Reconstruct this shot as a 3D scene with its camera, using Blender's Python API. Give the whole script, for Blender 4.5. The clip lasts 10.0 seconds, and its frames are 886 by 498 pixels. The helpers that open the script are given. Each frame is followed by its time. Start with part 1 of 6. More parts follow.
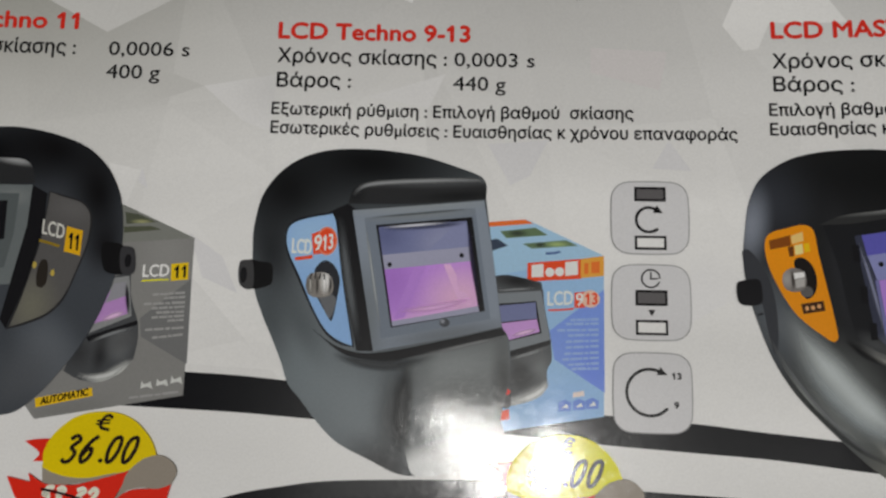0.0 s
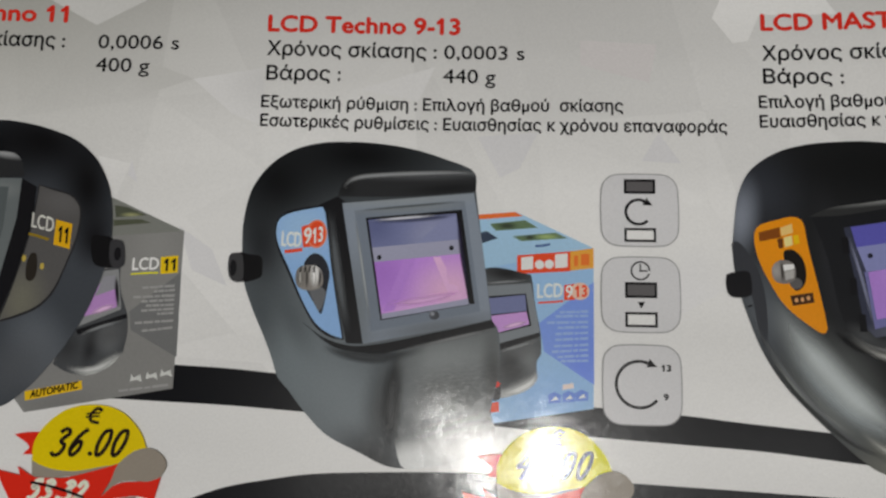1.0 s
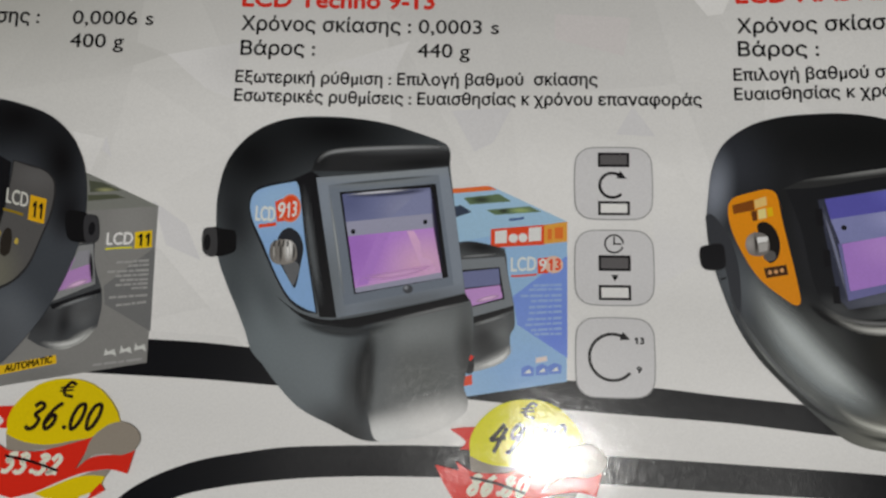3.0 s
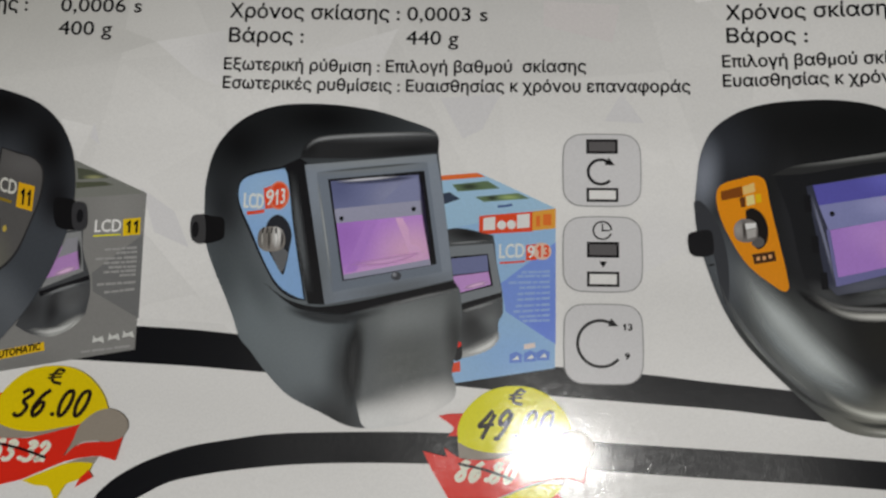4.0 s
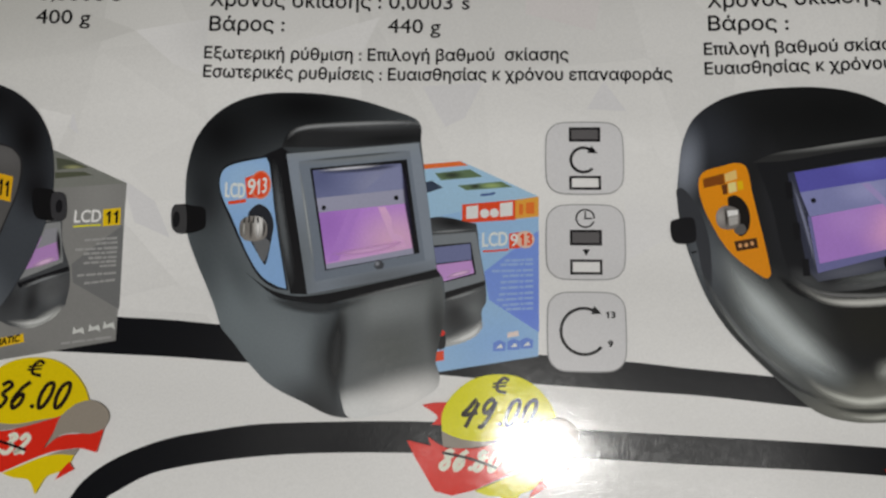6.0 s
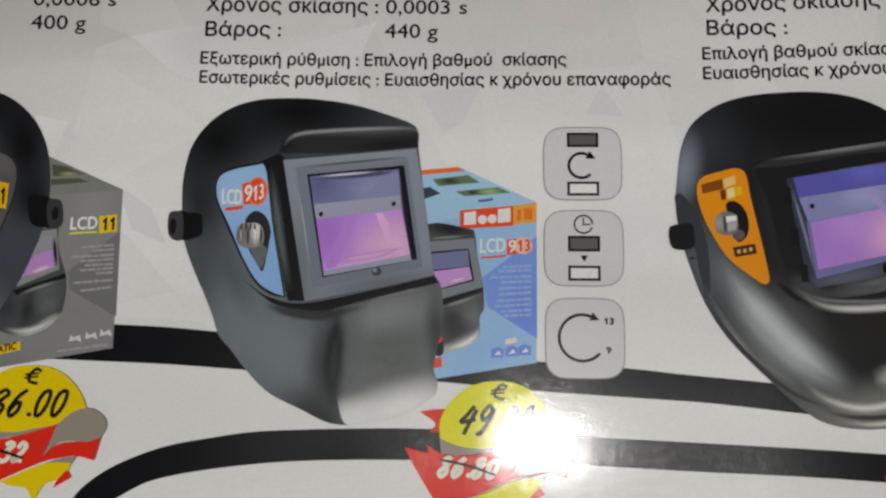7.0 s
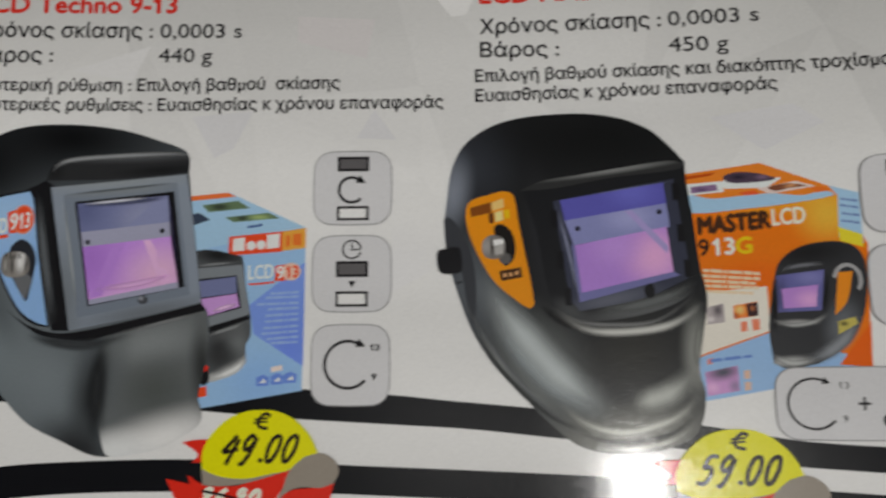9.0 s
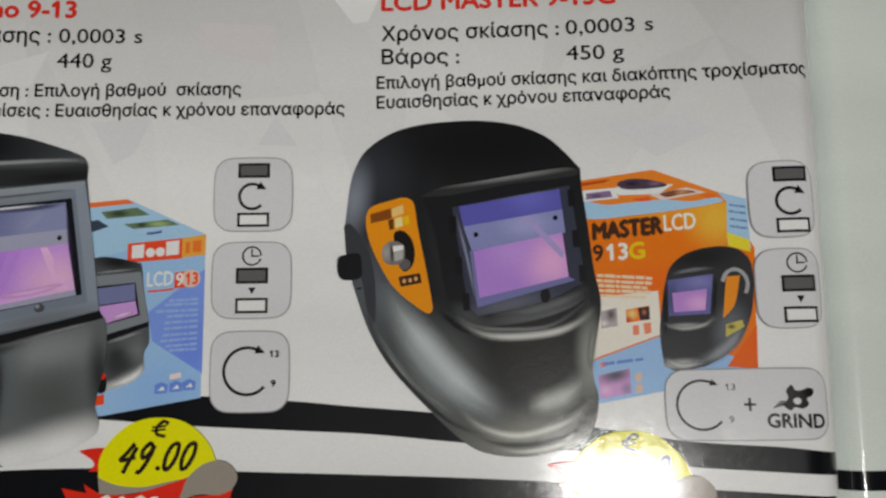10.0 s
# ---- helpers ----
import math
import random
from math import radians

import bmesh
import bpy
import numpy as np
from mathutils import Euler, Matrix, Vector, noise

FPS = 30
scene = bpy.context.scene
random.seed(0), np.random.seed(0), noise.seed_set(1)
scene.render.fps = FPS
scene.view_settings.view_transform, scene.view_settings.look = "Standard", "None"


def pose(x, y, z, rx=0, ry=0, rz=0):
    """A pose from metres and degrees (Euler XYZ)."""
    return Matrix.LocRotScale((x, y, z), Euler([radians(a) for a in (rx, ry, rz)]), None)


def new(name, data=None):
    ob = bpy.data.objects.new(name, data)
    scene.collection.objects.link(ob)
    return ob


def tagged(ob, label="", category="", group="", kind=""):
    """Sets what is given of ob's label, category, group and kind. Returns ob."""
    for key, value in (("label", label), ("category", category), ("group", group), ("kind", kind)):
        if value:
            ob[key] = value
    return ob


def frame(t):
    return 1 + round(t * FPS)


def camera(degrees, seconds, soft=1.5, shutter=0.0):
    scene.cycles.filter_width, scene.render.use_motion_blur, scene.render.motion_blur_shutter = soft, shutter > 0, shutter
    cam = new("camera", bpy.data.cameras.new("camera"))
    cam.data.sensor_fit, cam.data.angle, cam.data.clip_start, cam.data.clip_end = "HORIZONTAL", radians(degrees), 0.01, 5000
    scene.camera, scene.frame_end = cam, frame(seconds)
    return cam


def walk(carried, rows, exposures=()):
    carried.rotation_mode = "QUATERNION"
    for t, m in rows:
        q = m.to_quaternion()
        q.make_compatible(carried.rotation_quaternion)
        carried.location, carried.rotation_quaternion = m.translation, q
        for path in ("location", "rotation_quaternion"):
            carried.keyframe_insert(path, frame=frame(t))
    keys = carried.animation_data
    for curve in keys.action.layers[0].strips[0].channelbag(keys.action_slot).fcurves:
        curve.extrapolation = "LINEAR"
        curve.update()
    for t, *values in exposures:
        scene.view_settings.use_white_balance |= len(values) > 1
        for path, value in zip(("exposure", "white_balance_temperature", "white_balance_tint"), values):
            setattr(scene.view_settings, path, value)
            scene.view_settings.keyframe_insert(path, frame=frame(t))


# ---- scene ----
from mathutils.geometry import delaunay_2d_cdt

# Camera: held about 12 cm over the page; rows are seconds, millimetres, degrees.
cam = camera(55.09, 10.0, soft=2.45, shutter=0.5)
PATH = [
    (0, -24.750, -31.919, 122.123, 9.993, -0.461, 1.486),
    (0.5, -24.244, -32.507, 121.970, 10.088, -0.502, 1.429),
    (1, -23.386, -32.660, 121.977, 9.866, -0.509, 1.376),
    (1.5, -22.197, -33.487, 121.796, 9.883, -0.395, 1.337),
    (2, -21.030, -34.429, 121.564, 9.895, -0.286, 1.320),
    (2.5, -20.027, -34.935, 121.495, 9.709, -0.229, 1.281),
    (4, -17.235, -37.179, 121.070, 9.445, -0.206, 1.220),
    (4.5, -16.970, -37.951, 120.818, 9.448, -0.467, 1.105),
    (5, -16.771, -38.526, 120.649, 9.486, -0.733, 1.005),
    (5.5, -16.696, -38.623, 120.603, 9.423, -0.945, 0.893),
    (7, -16.478, -36.517, 120.432, 8.861, -1.068, 0.634),
    (7.5, -15.526, -35.612, 120.388, 8.854, -0.663, 0.665),
    (8, -14.595, -34.101, 120.564, 8.652, -0.652, 0.578),
    (8.2, -10.020, -34.447, 120.043, 9.048, -0.619, 0.595),
    (8.5, 0.457, -33.297, 120.485, 8.810, -0.794, 0.277),
    (9, 14.298, -33.730, 120.371, 9.409, -1.831, -0.189),
    (9.5, 21.256, -33.903, 120.957, 9.709, -3.276, -0.582),
    (10, 22.957, -32.813, 122.011, 9.284, -4.307, -0.829),
]
walk(cam, [(t, pose(x / 1000, y / 1000, z / 1000, rx, ry, rz)) for t, x, y, z, rx, ry, rz in PATH],
     exposures=[(0.0, -0.07), (2.0, -0.05), (4.0, -0.09), (5.5, -0.04), (8.0, -0.05), (9.0, -0.13), (9.5, -0.15), (10.0, -0.06)])

# ---- light: one bright lamp added above the table for light at the camera, dim room ----
LAMP = (-0.045, -0.227, 2.30)
world = bpy.data.worlds.new("world")
scene.world = world
world.use_nodes = True
world.node_tree.nodes["Background"].inputs[0].default_value = (0.8, 0.9, 1.0, 1)
world.node_tree.nodes["Background"].inputs[1].default_value = 0.05
bulb = bpy.data.lights.new("lamp_light", "AREA")
bulb.shape, bulb.size, bulb.size_y = "ELLIPSE", 0.115, 0.085
bulb.energy, bulb.color = 26.5, (1.0, 0.985, 0.950)
bulb_ob = new("lamp_light", bulb)
bulb_ob.matrix_world = pose(*LAMP)

# ---- materials ----
def rgb(r, g, b):
    """Reflectance of an ink from its 8-bit tone on paper of 0.78."""
    lin = [((c / 255 + 0.055) / 1.055) ** 2.4 if c > 10 else c / 255 / 12.92 for c in (r, g, b)]
    return tuple(min(0.88, c / 0.74) for c in lin) + (1,)


def node(tree, kind, **values):
    n = tree.nodes.new(kind)
    for k, v in values.items():
        if k in n.inputs:
            n.inputs[k].default_value = v
    return n


def gloss_paper():
    """Shared relief and sheen of coated paper: waves, fibre grain, uneven varnish, painted bands of light."""
    t = bpy.data.node_groups.new("coated_paper", "ShaderNodeTree")
    t.interface.new_socket("Normal", in_out="OUTPUT", socket_type="NodeSocketVector")
    t.interface.new_socket("Roughness", in_out="OUTPUT", socket_type="NodeSocketFloat")
    t.interface.new_socket("Tone", in_out="OUTPUT", socket_type="NodeSocketFloat")
    out = t.nodes.new("NodeGroupOutput")
    co = t.nodes.new("ShaderNodeTexCoord")
    wave = node(t, "ShaderNodeTexNoise", Scale=60.0, Detail=1.0, Roughness=0.4)
    grain = node(t, "ShaderNodeTexNoise", Scale=3200.0, Detail=3.0, Roughness=0.6)
    patch = node(t, "ShaderNodeTexNoise", Scale=1100.0, Detail=2.0, Roughness=0.5)
    for n in (wave, grain, patch):
        t.links.new(co.outputs["Object"], n.inputs["Vector"])
    b1 = node(t, "ShaderNodeBump", Strength=1.0, Distance=0.00002)
    b2 = node(t, "ShaderNodeBump", Strength=1.0, Distance=0.0000075)
    b3 = node(t, "ShaderNodeBump", Strength=1.0, Distance=0.000004)
    t.links.new(wave.outputs[0], b1.inputs["Height"])
    t.links.new(patch.outputs[0], b3.inputs["Height"])
    t.links.new(b1.outputs[0], b3.inputs["Normal"])
    t.links.new(grain.outputs[0], b2.inputs["Height"])
    t.links.new(b3.outputs[0], b2.inputs["Normal"])
    t.links.new(b2.outputs[0], out.inputs["Normal"])
    r = node(t, "ShaderNodeMapRange")
    for i, v in ((1, 0.35), (2, 0.65), (3, 0.05), (4, 0.10)):
        r.inputs[i].default_value = v
    t.links.new(patch.outputs[0], r.inputs[0])
    t.links.new(r.outputs[0], out.inputs["Roughness"])
    m = node(t, "ShaderNodeMapRange")
    for i, v in ((1, 0.3), (2, 0.7), (3, 0.95), (4, 1.04)):
        m.inputs[i].default_value = v
    t.links.new(grain.outputs[0], m.inputs[0])
    # Light and dark streaks of a wavy sheet, painted into the tone.
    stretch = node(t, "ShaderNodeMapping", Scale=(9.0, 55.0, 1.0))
    light_bands = node(t, "ShaderNodeTexNoise", Scale=1.0, Detail=2.0, Roughness=0.5)
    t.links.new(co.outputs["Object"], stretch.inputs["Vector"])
    t.links.new(stretch.outputs[0], light_bands.inputs["Vector"])
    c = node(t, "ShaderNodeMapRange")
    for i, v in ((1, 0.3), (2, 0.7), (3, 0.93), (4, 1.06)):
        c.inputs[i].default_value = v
    t.links.new(light_bands.outputs[0], c.inputs[0])
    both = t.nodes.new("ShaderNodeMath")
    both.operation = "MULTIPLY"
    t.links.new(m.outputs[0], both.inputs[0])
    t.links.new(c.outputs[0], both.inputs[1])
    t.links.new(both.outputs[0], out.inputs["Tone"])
    return t


PAPER_GROUP = gloss_paper()


def ink(name, colour, tones=(), island=0.0, soft=False):
    """Printed ink on coated paper. tones: soft printed patches (x, y, rx, ry, degrees, colour, strength) in millimetres."""
    mat = bpy.data.materials.new(name)
    mat.use_nodes = True
    t = mat.node_tree
    bsdf = t.nodes["Principled BSDF"]
    g = t.nodes.new("ShaderNodeGroup")
    g.node_tree = PAPER_GROUP
    t.links.new(g.outputs["Normal"], bsdf.inputs["Normal"])
    t.links.new(g.outputs["Roughness"], bsdf.inputs["Roughness"])
    bsdf.inputs["Specular IOR Level"].default_value = 0.09
    bsdf.inputs["Coat Weight"].default_value = 0.12
    bsdf.inputs["Coat Roughness"].default_value = 0.26
    t.links.new(g.outputs["Normal"], bsdf.inputs["Coat Normal"])
    base = t.nodes.new("ShaderNodeRGB")
    base.outputs[0].default_value = colour
    last = base.outputs[0]
    co = t.nodes.new("ShaderNodeTexCoord")
    for x, y, rx, ry, turn, c, strength in tones:
        mp = t.nodes.new("ShaderNodeMapping")
        mp.vector_type = "TEXTURE"
        mp.inputs["Location"].default_value = (x / 1000, y / 1000, 0)
        mp.inputs["Rotation"].default_value = (0, 0, radians(turn))
        mp.inputs["Scale"].default_value = (rx / 1000, ry / 1000, 1000)
        t.links.new(co.outputs["Object"], mp.inputs["Vector"])
        gr = t.nodes.new("ShaderNodeTexGradient")
        gr.gradient_type = "SPHERICAL"
        t.links.new(mp.outputs[0], gr.inputs[0])
        ease = t.nodes.new("ShaderNodeMapRange")
        ease.interpolation_type = "SMOOTHSTEP"
        ease.inputs[4].default_value = strength
        t.links.new(gr.outputs["Fac"], ease.inputs[0])
        mix = t.nodes.new("ShaderNodeMix")
        mix.data_type = "RGBA"
        t.links.new(ease.outputs[0], mix.inputs["Factor"])
        t.links.new(last, mix.inputs["A"])
        mix.inputs["B"].default_value = c
        last = mix.outputs["Result"]
    if island:
        geo = t.nodes.new("ShaderNodeNewGeometry")
        mr = t.nodes.new("ShaderNodeMapRange")
        mr.inputs[3].default_value, mr.inputs[4].default_value = 1 - island, 1 + island * 0.6
        t.links.new(geo.outputs["Random Per Island"], mr.inputs[0])
        sc = t.nodes.new("ShaderNodeVectorMath")
        sc.operation = "SCALE"
        t.links.new(last, sc.inputs[0])
        t.links.new(mr.outputs[0], sc.inputs["Scale"])
        last = sc.outputs[0]
    sc = t.nodes.new("ShaderNodeVectorMath")
    sc.operation = "SCALE"
    t.links.new(last, sc.inputs[0])
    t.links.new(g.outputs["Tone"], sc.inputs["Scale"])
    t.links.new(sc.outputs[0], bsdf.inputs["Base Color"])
    if soft:
        # screened edges: the ink thins out across the line
        uv = t.nodes.new("ShaderNodeUVMap")
        sep = t.nodes.new("ShaderNodeSeparateXYZ")
        t.links.new(uv.outputs[0], sep.inputs[0])
        ease = t.nodes.new("ShaderNodeMapRange")
        ease.interpolation_type = "SMOOTHSTEP"
        t.links.new(sep.outputs["Y"], ease.inputs[0])
        t.links.new(ease.outputs[0], bsdf.inputs["Alpha"])
    return mat


def plain(name, colour, rough=0.6, scale=30.0):
    mat = bpy.data.materials.new(name)
    mat.use_nodes = True
    t = mat.node_tree
    bsdf = t.nodes["Principled BSDF"]
    bsdf.inputs["Roughness"].default_value = rough
    n = node(t, "ShaderNodeTexNoise", Scale=scale, Detail=6.0)
    co = t.nodes.new("ShaderNodeTexCoord")
    t.links.new(co.outputs["Object"], n.inputs["Vector"])
    ramp = t.nodes.new("ShaderNodeValToRGB")
    ramp.color_ramp.elements[0].color = tuple(c * 0.8 for c in colour[:3]) + (1,)
    ramp.color_ramp.elements[1].color = tuple(min(1, c * 1.15) for c in colour[:3]) + (1,)
    t.links.new(n.outputs[0], ramp.inputs[0])
    t.links.new(ramp.outputs[0], bsdf.inputs["Base Color"])
    return mat


PAPER = ink("paper", rgb(216, 216, 215))
BLACK = ink("black_ink", rgb(14, 15, 19))
TEXT = ink("text_ink", rgb(17, 16, 18))
RED = ink("red_ink", rgb(205, 40, 25))
RED_HEAD = ink("heading_red_ink", rgb(194, 44, 33))
YELLOW = ink("yellow_ink", rgb(231, 207, 6))
GREY = ink("warm_grey_ink", rgb(138, 130, 120))
PANEL = ink("panel_grey_ink", rgb(194, 194, 197))
PANEL_RIM = ink("panel_rim_ink", rgb(138, 138, 140))
DARK_GREY = ink("dark_grey_ink", rgb(88, 86, 88))
WHITE = ink("white_ink", rgb(215, 215, 214))

# ---- the page's shape: flat at its outer part, rising to the spine ----
RISE = [(-40, 0.9106), (0, 0.4775), (30, -1.9338), (50, 1.3796)]
CREST, FOLD = 79.0, 86.5


# shallow rolls in the paper: middle, half width, steepness
ROLLS = [(-18.5, 3, 0.013), (-11.7, 4, 0.034), (15, 13, -0.026), (59, 9, 0.020)]


def rise(x):
    z = sum(c * max(0.0, x - k) ** 2 / 1000 for k, c in RISE)
    return z + sum(a * w * 0.886 * (math.erf((x - m) / w) + (1 if m < 0 else 0)) for m, w, a in ROLLS)


def skew(y):
    """The spine leans a little against the lines of print."""
    return 0.025 * (y + 10)


def lift(x, y=-10.0):
    """Height in millimetres of the open catalogue's paper at (x, y)."""
    x -= skew(y)
    twist = -0.011 * math.tanh((min(x, CREST) - 18) / 22) * max(-80.0, min(60.0, y + 25))
    twist += 0.17 * math.exp(-((x + 26) / 8) ** 2 - ((y + 30) / 8) ** 2)
    twist += 0.18 * math.exp(-((x + 20) / 8) ** 2 - ((y + 50) / 8) ** 2)
    if x <= CREST:
        return rise(x) + twist
    top, s = rise(CREST) + twist, (min(x, FOLD) - CREST) / (FOLD - CREST)
    z = top + 0.19 * s * (FOLD - CREST) - 8.0 * s ** 2.6
    if x <= FOLD:
        return z
    s = x - FOLD
    return z + 3.4 * (1 - math.exp(-s / 1.2)) - 0.06 * s - 0.0006 * s * s


STACK = [0]


def on_page(x, y, layer=0):
    return (x / 1000, y / 1000, (lift(x, y) + (0.03 + 0.003 * max(0.0, min(10.0, x - 68))) * (layer + STACK[0])) / 1000)


def mesh_object(name, verts, faces, mat, parent, smooth=True):
    me = bpy.data.meshes.new(name)
    me.from_pydata(verts, [], faces)
    me.materials.append(mat)
    me.polygons.foreach_set("use_smooth", [smooth] * len(me.polygons))
    me.update()
    ob = new(name, me)
    ob.parent = parent
    return ob


def outline(pts, dense=1.2):
    """A closed outline through control points (x, y) or, for a sharp corner, (x, y, 1)."""
    n, out = len(pts), []
    sharp = [len(p) > 2 for p in pts]
    for i in range(n):
        p0, p1, p2, p3 = (Vector(pts[(i + k) % n][:2]) for k in (-1, 0, 1, 2))
        d = (p2 - p1).length
        t1 = (p2 - p1) if sharp[i] else (p2 - p0) * (d / max(1e-6, (p1 - p0).length + d))
        t2 = (p2 - p1) if sharp[(i + 1) % n] else (p3 - p1) * (d / max(1e-6, (p3 - p2).length + d))
        if sharp[i] and sharp[(i + 1) % n]:
            t1 = t2 = p2 - p1
        steps = max(1, min(60 if dense < 1 else 12, int(d / dense * 1.3) + (0 if sharp[i] and sharp[(i + 1) % n] else 2)))
        for k in range(steps):
            s = k / steps
            s2, s3 = s * s, s * s * s
            out.append((2 * s3 - 3 * s2 + 1) * p1 + (s3 - 2 * s2 + s) * t1 + (3 * s2 - 2 * s3) * p2 + (s3 - s2) * t2)
    return out


def inside(q, poly):
    hit, j = False, len(poly) - 1
    for i in range(len(poly)):
        a, b = poly[i], poly[j]
        if (a.y > q.y) != (b.y > q.y) and q.x < (b.x - a.x) * (q.y - a.y) / (b.y - a.y) + a.x:
            hit = not hit
        j = i
    return hit


def shape(name, pts, layer, mat, parent, label="", step=2.5, straight=False):
    """A printed area, laid on the paper."""
    if straight:
        pts = [(p[0], p[1], 1) for p in pts]
    near_spine = max(q[0] for q in pts) > 74
    step = min(step, 0.6) if near_spine else step
    poly = outline(pts, 0.45 if near_spine else 1.2)
    xs, ys = [p.x for p in poly], [p.y for p in poly]
    grid = []
    gx = min(xs) + step
    while gx < max(xs):
        gy = min(ys) + step
        while gy < max(ys):
            q = Vector((gx, gy))
            if inside(q, poly) and min((q - p).length for p in poly) > min(0.4, step * 0.4):
                grid.append(q)
            gy += step
        gx += step
    n = len(poly)
    v, _, f, *_ = delaunay_2d_cdt(poly + grid, [(i, (i + 1) % n) for i in range(n)], [], 1, 1e-4)
    ob = mesh_object(name, [on_page(p.x, p.y, layer) for p in v], [list(t) for t in f], mat, parent)
    return tagged(ob, label) if label else ob


def stroke(name, pts, width, layer, mat, parent, label="", taper=False):
    """A printed line along control points."""
    line = []
    for i in range(len(pts) - 1):
        p0, p1, p2, p3 = (Vector(pts[max(0, min(len(pts) - 1, i + k))][:2]) for k in (-1, 0, 1, 2))
        for k in range(6):
            s = k / 6
            line.append(0.5 * (2 * p1 + (p2 - p0) * s + (2 * p0 - 5 * p1 + 4 * p2 - p3) * s * s + (3 * p1 - p0 - 3 * p2 + p3) * s ** 3))
    line.append(Vector(pts[-1][:2]))
    verts, faces = [], []
    for i, p in enumerate(line):
        d = line[min(i + 1, len(line) - 1)] - line[max(i - 1, 0)]
        n = Vector((-d.y, d.x)).normalized() * width / 2
        if taper:
            n *= math.sin(math.pi * (0.06 + 0.88 * i / (len(line) - 1)))
        verts += [on_page(*(p + n), layer), on_page(*(p - n), layer)]
        if i:
            faces.append((2 * i - 2, 2 * i - 1, 2 * i + 1, 2 * i))
    ob = mesh_object(name, verts, faces, mat, parent)
    return tagged(ob, label) if label else ob


def soft_stroke(name, pts, width, layer, mat, parent, label=""):
    """A printed line that fades out to both sides and ends."""
    line = []
    for i in range(len(pts) - 1):
        p0, p1, p2, p3 = (Vector(pts[max(0, min(len(pts) - 1, i + k))][:2]) for k in (-1, 0, 1, 2))
        for k in range(6):
            s = k / 6
            line.append(0.5 * (2 * p1 + (p2 - p0) * s + (2 * p0 - 5 * p1 + 4 * p2 - p3) * s * s + (3 * p1 - p0 - 3 * p2 + p3) * s ** 3))
    line.append(Vector(pts[-1][:2]))
    verts, faces, cover, n = [], [], [], len(line)
    for i, p in enumerate(line):
        d = line[min(i + 1, n - 1)] - line[max(i - 1, 0)]
        across = Vector((-d.y, d.x)).normalized() * width / 2
        end = min(1.0, 2.6 * i / (n - 1), 2.6 * (n - 1 - i) / (n - 1))
        for k in range(5):
            verts.append(on_page(*(p + across * (k / 2 - 1)), layer))
            cover.append(end * (0.0, 0.5, 1.0, 0.5, 0.0)[k])
        if i:
            faces += [(5 * i - 5 + k, 5 * i - 4 + k, 5 * i + 1 + k, 5 * i + k) for k in range(4)]
    ob = mesh_object(name, verts, faces, mat, parent)
    uv = ob.data.uv_layers.new(name="UVMap")
    for loop in ob.data.loops:
        uv.data[loop.index].uv = (0.5, cover[loop.vertex_index])
    return tagged(ob, label) if label else ob


def ring(cx, cy, rx, ry, start=0, end=360, n=16, turn=0):
    a = radians(turn)
    pts = []
    for i in range(n if end - start >= 360 else n + 1):
        u = radians(start + (end - start) * i / n)
        x, y = rx * math.cos(u), ry * math.sin(u)
        pts.append((cx + x * math.cos(a) - y * math.sin(a), cy + x * math.sin(a) + y * math.cos(a)))
    return pts


def rounded(x0, y0, x1, y1, r):
    pts = []
    for cx, cy, a in ((x1 - r, y1 - r, 0), (x0 + r, y1 - r, 90), (x0 + r, y0 + r, 180), (x1 - r, y0 + r, 270)):
        for k in range(4):
            u = radians(a + 30 * k)
            pts.append((cx + r * math.cos(u), cy + r * math.sin(u)))
    return pts


def glyphs(body, shear):
    """Outlines of the built-in font, filled where they wind round a place, so that crossing strokes stay whole."""
    cu = bpy.data.curves.new("glyphs", "FONT")
    cu.body, cu.size, cu.shear, cu.resolution_u, cu.fill_mode = body, 1.0, shear, 3, "NONE"
    tmp = bpy.data.objects.new("glyphs", cu)
    scene.collection.objects.link(tmp)
    bpy.context.view_layer.update()
    me = tmp.to_mesh()
    co = [v.co.to_2d() for v in me.vertices]
    edges = [tuple(e.vertices) for e in me.edges]
    tmp.to_mesh_clear()
    bpy.data.objects.remove(tmp)
    ordered = [(a, b) if b == a + 1 else (max(a, b), min(a, b)) for a, b in edges]
    v, _, f, *_ = delaunay_2d_cdt(co, edges, [], 0, 1e-5)
    p, q = (np.array([co[e[k]] for e in ordered]) for k in (0, 1))
    mid = np.array([(v[t[0]] + v[t[1]] + v[t[2]]) / 3 for t in f])
    side = (q[None, :, 0] - p[None, :, 0]) * (mid[:, None, 1] - p[None, :, 1]) - (mid[:, None, 0] - p[None, :, 0]) * (q[None, :, 1] - p[None, :, 1])
    up = (p[None, :, 1] <= mid[:, None, 1]) & (q[None, :, 1] > mid[:, None, 1]) & (side > 0)
    down = (p[None, :, 1] > mid[:, None, 1]) & (q[None, :, 1] <= mid[:, None, 1]) & (side < 0)
    wind = up.sum(1) - down.sum(1)
    return v, [list(t) for t, w in zip(f, wind) if w != 0]


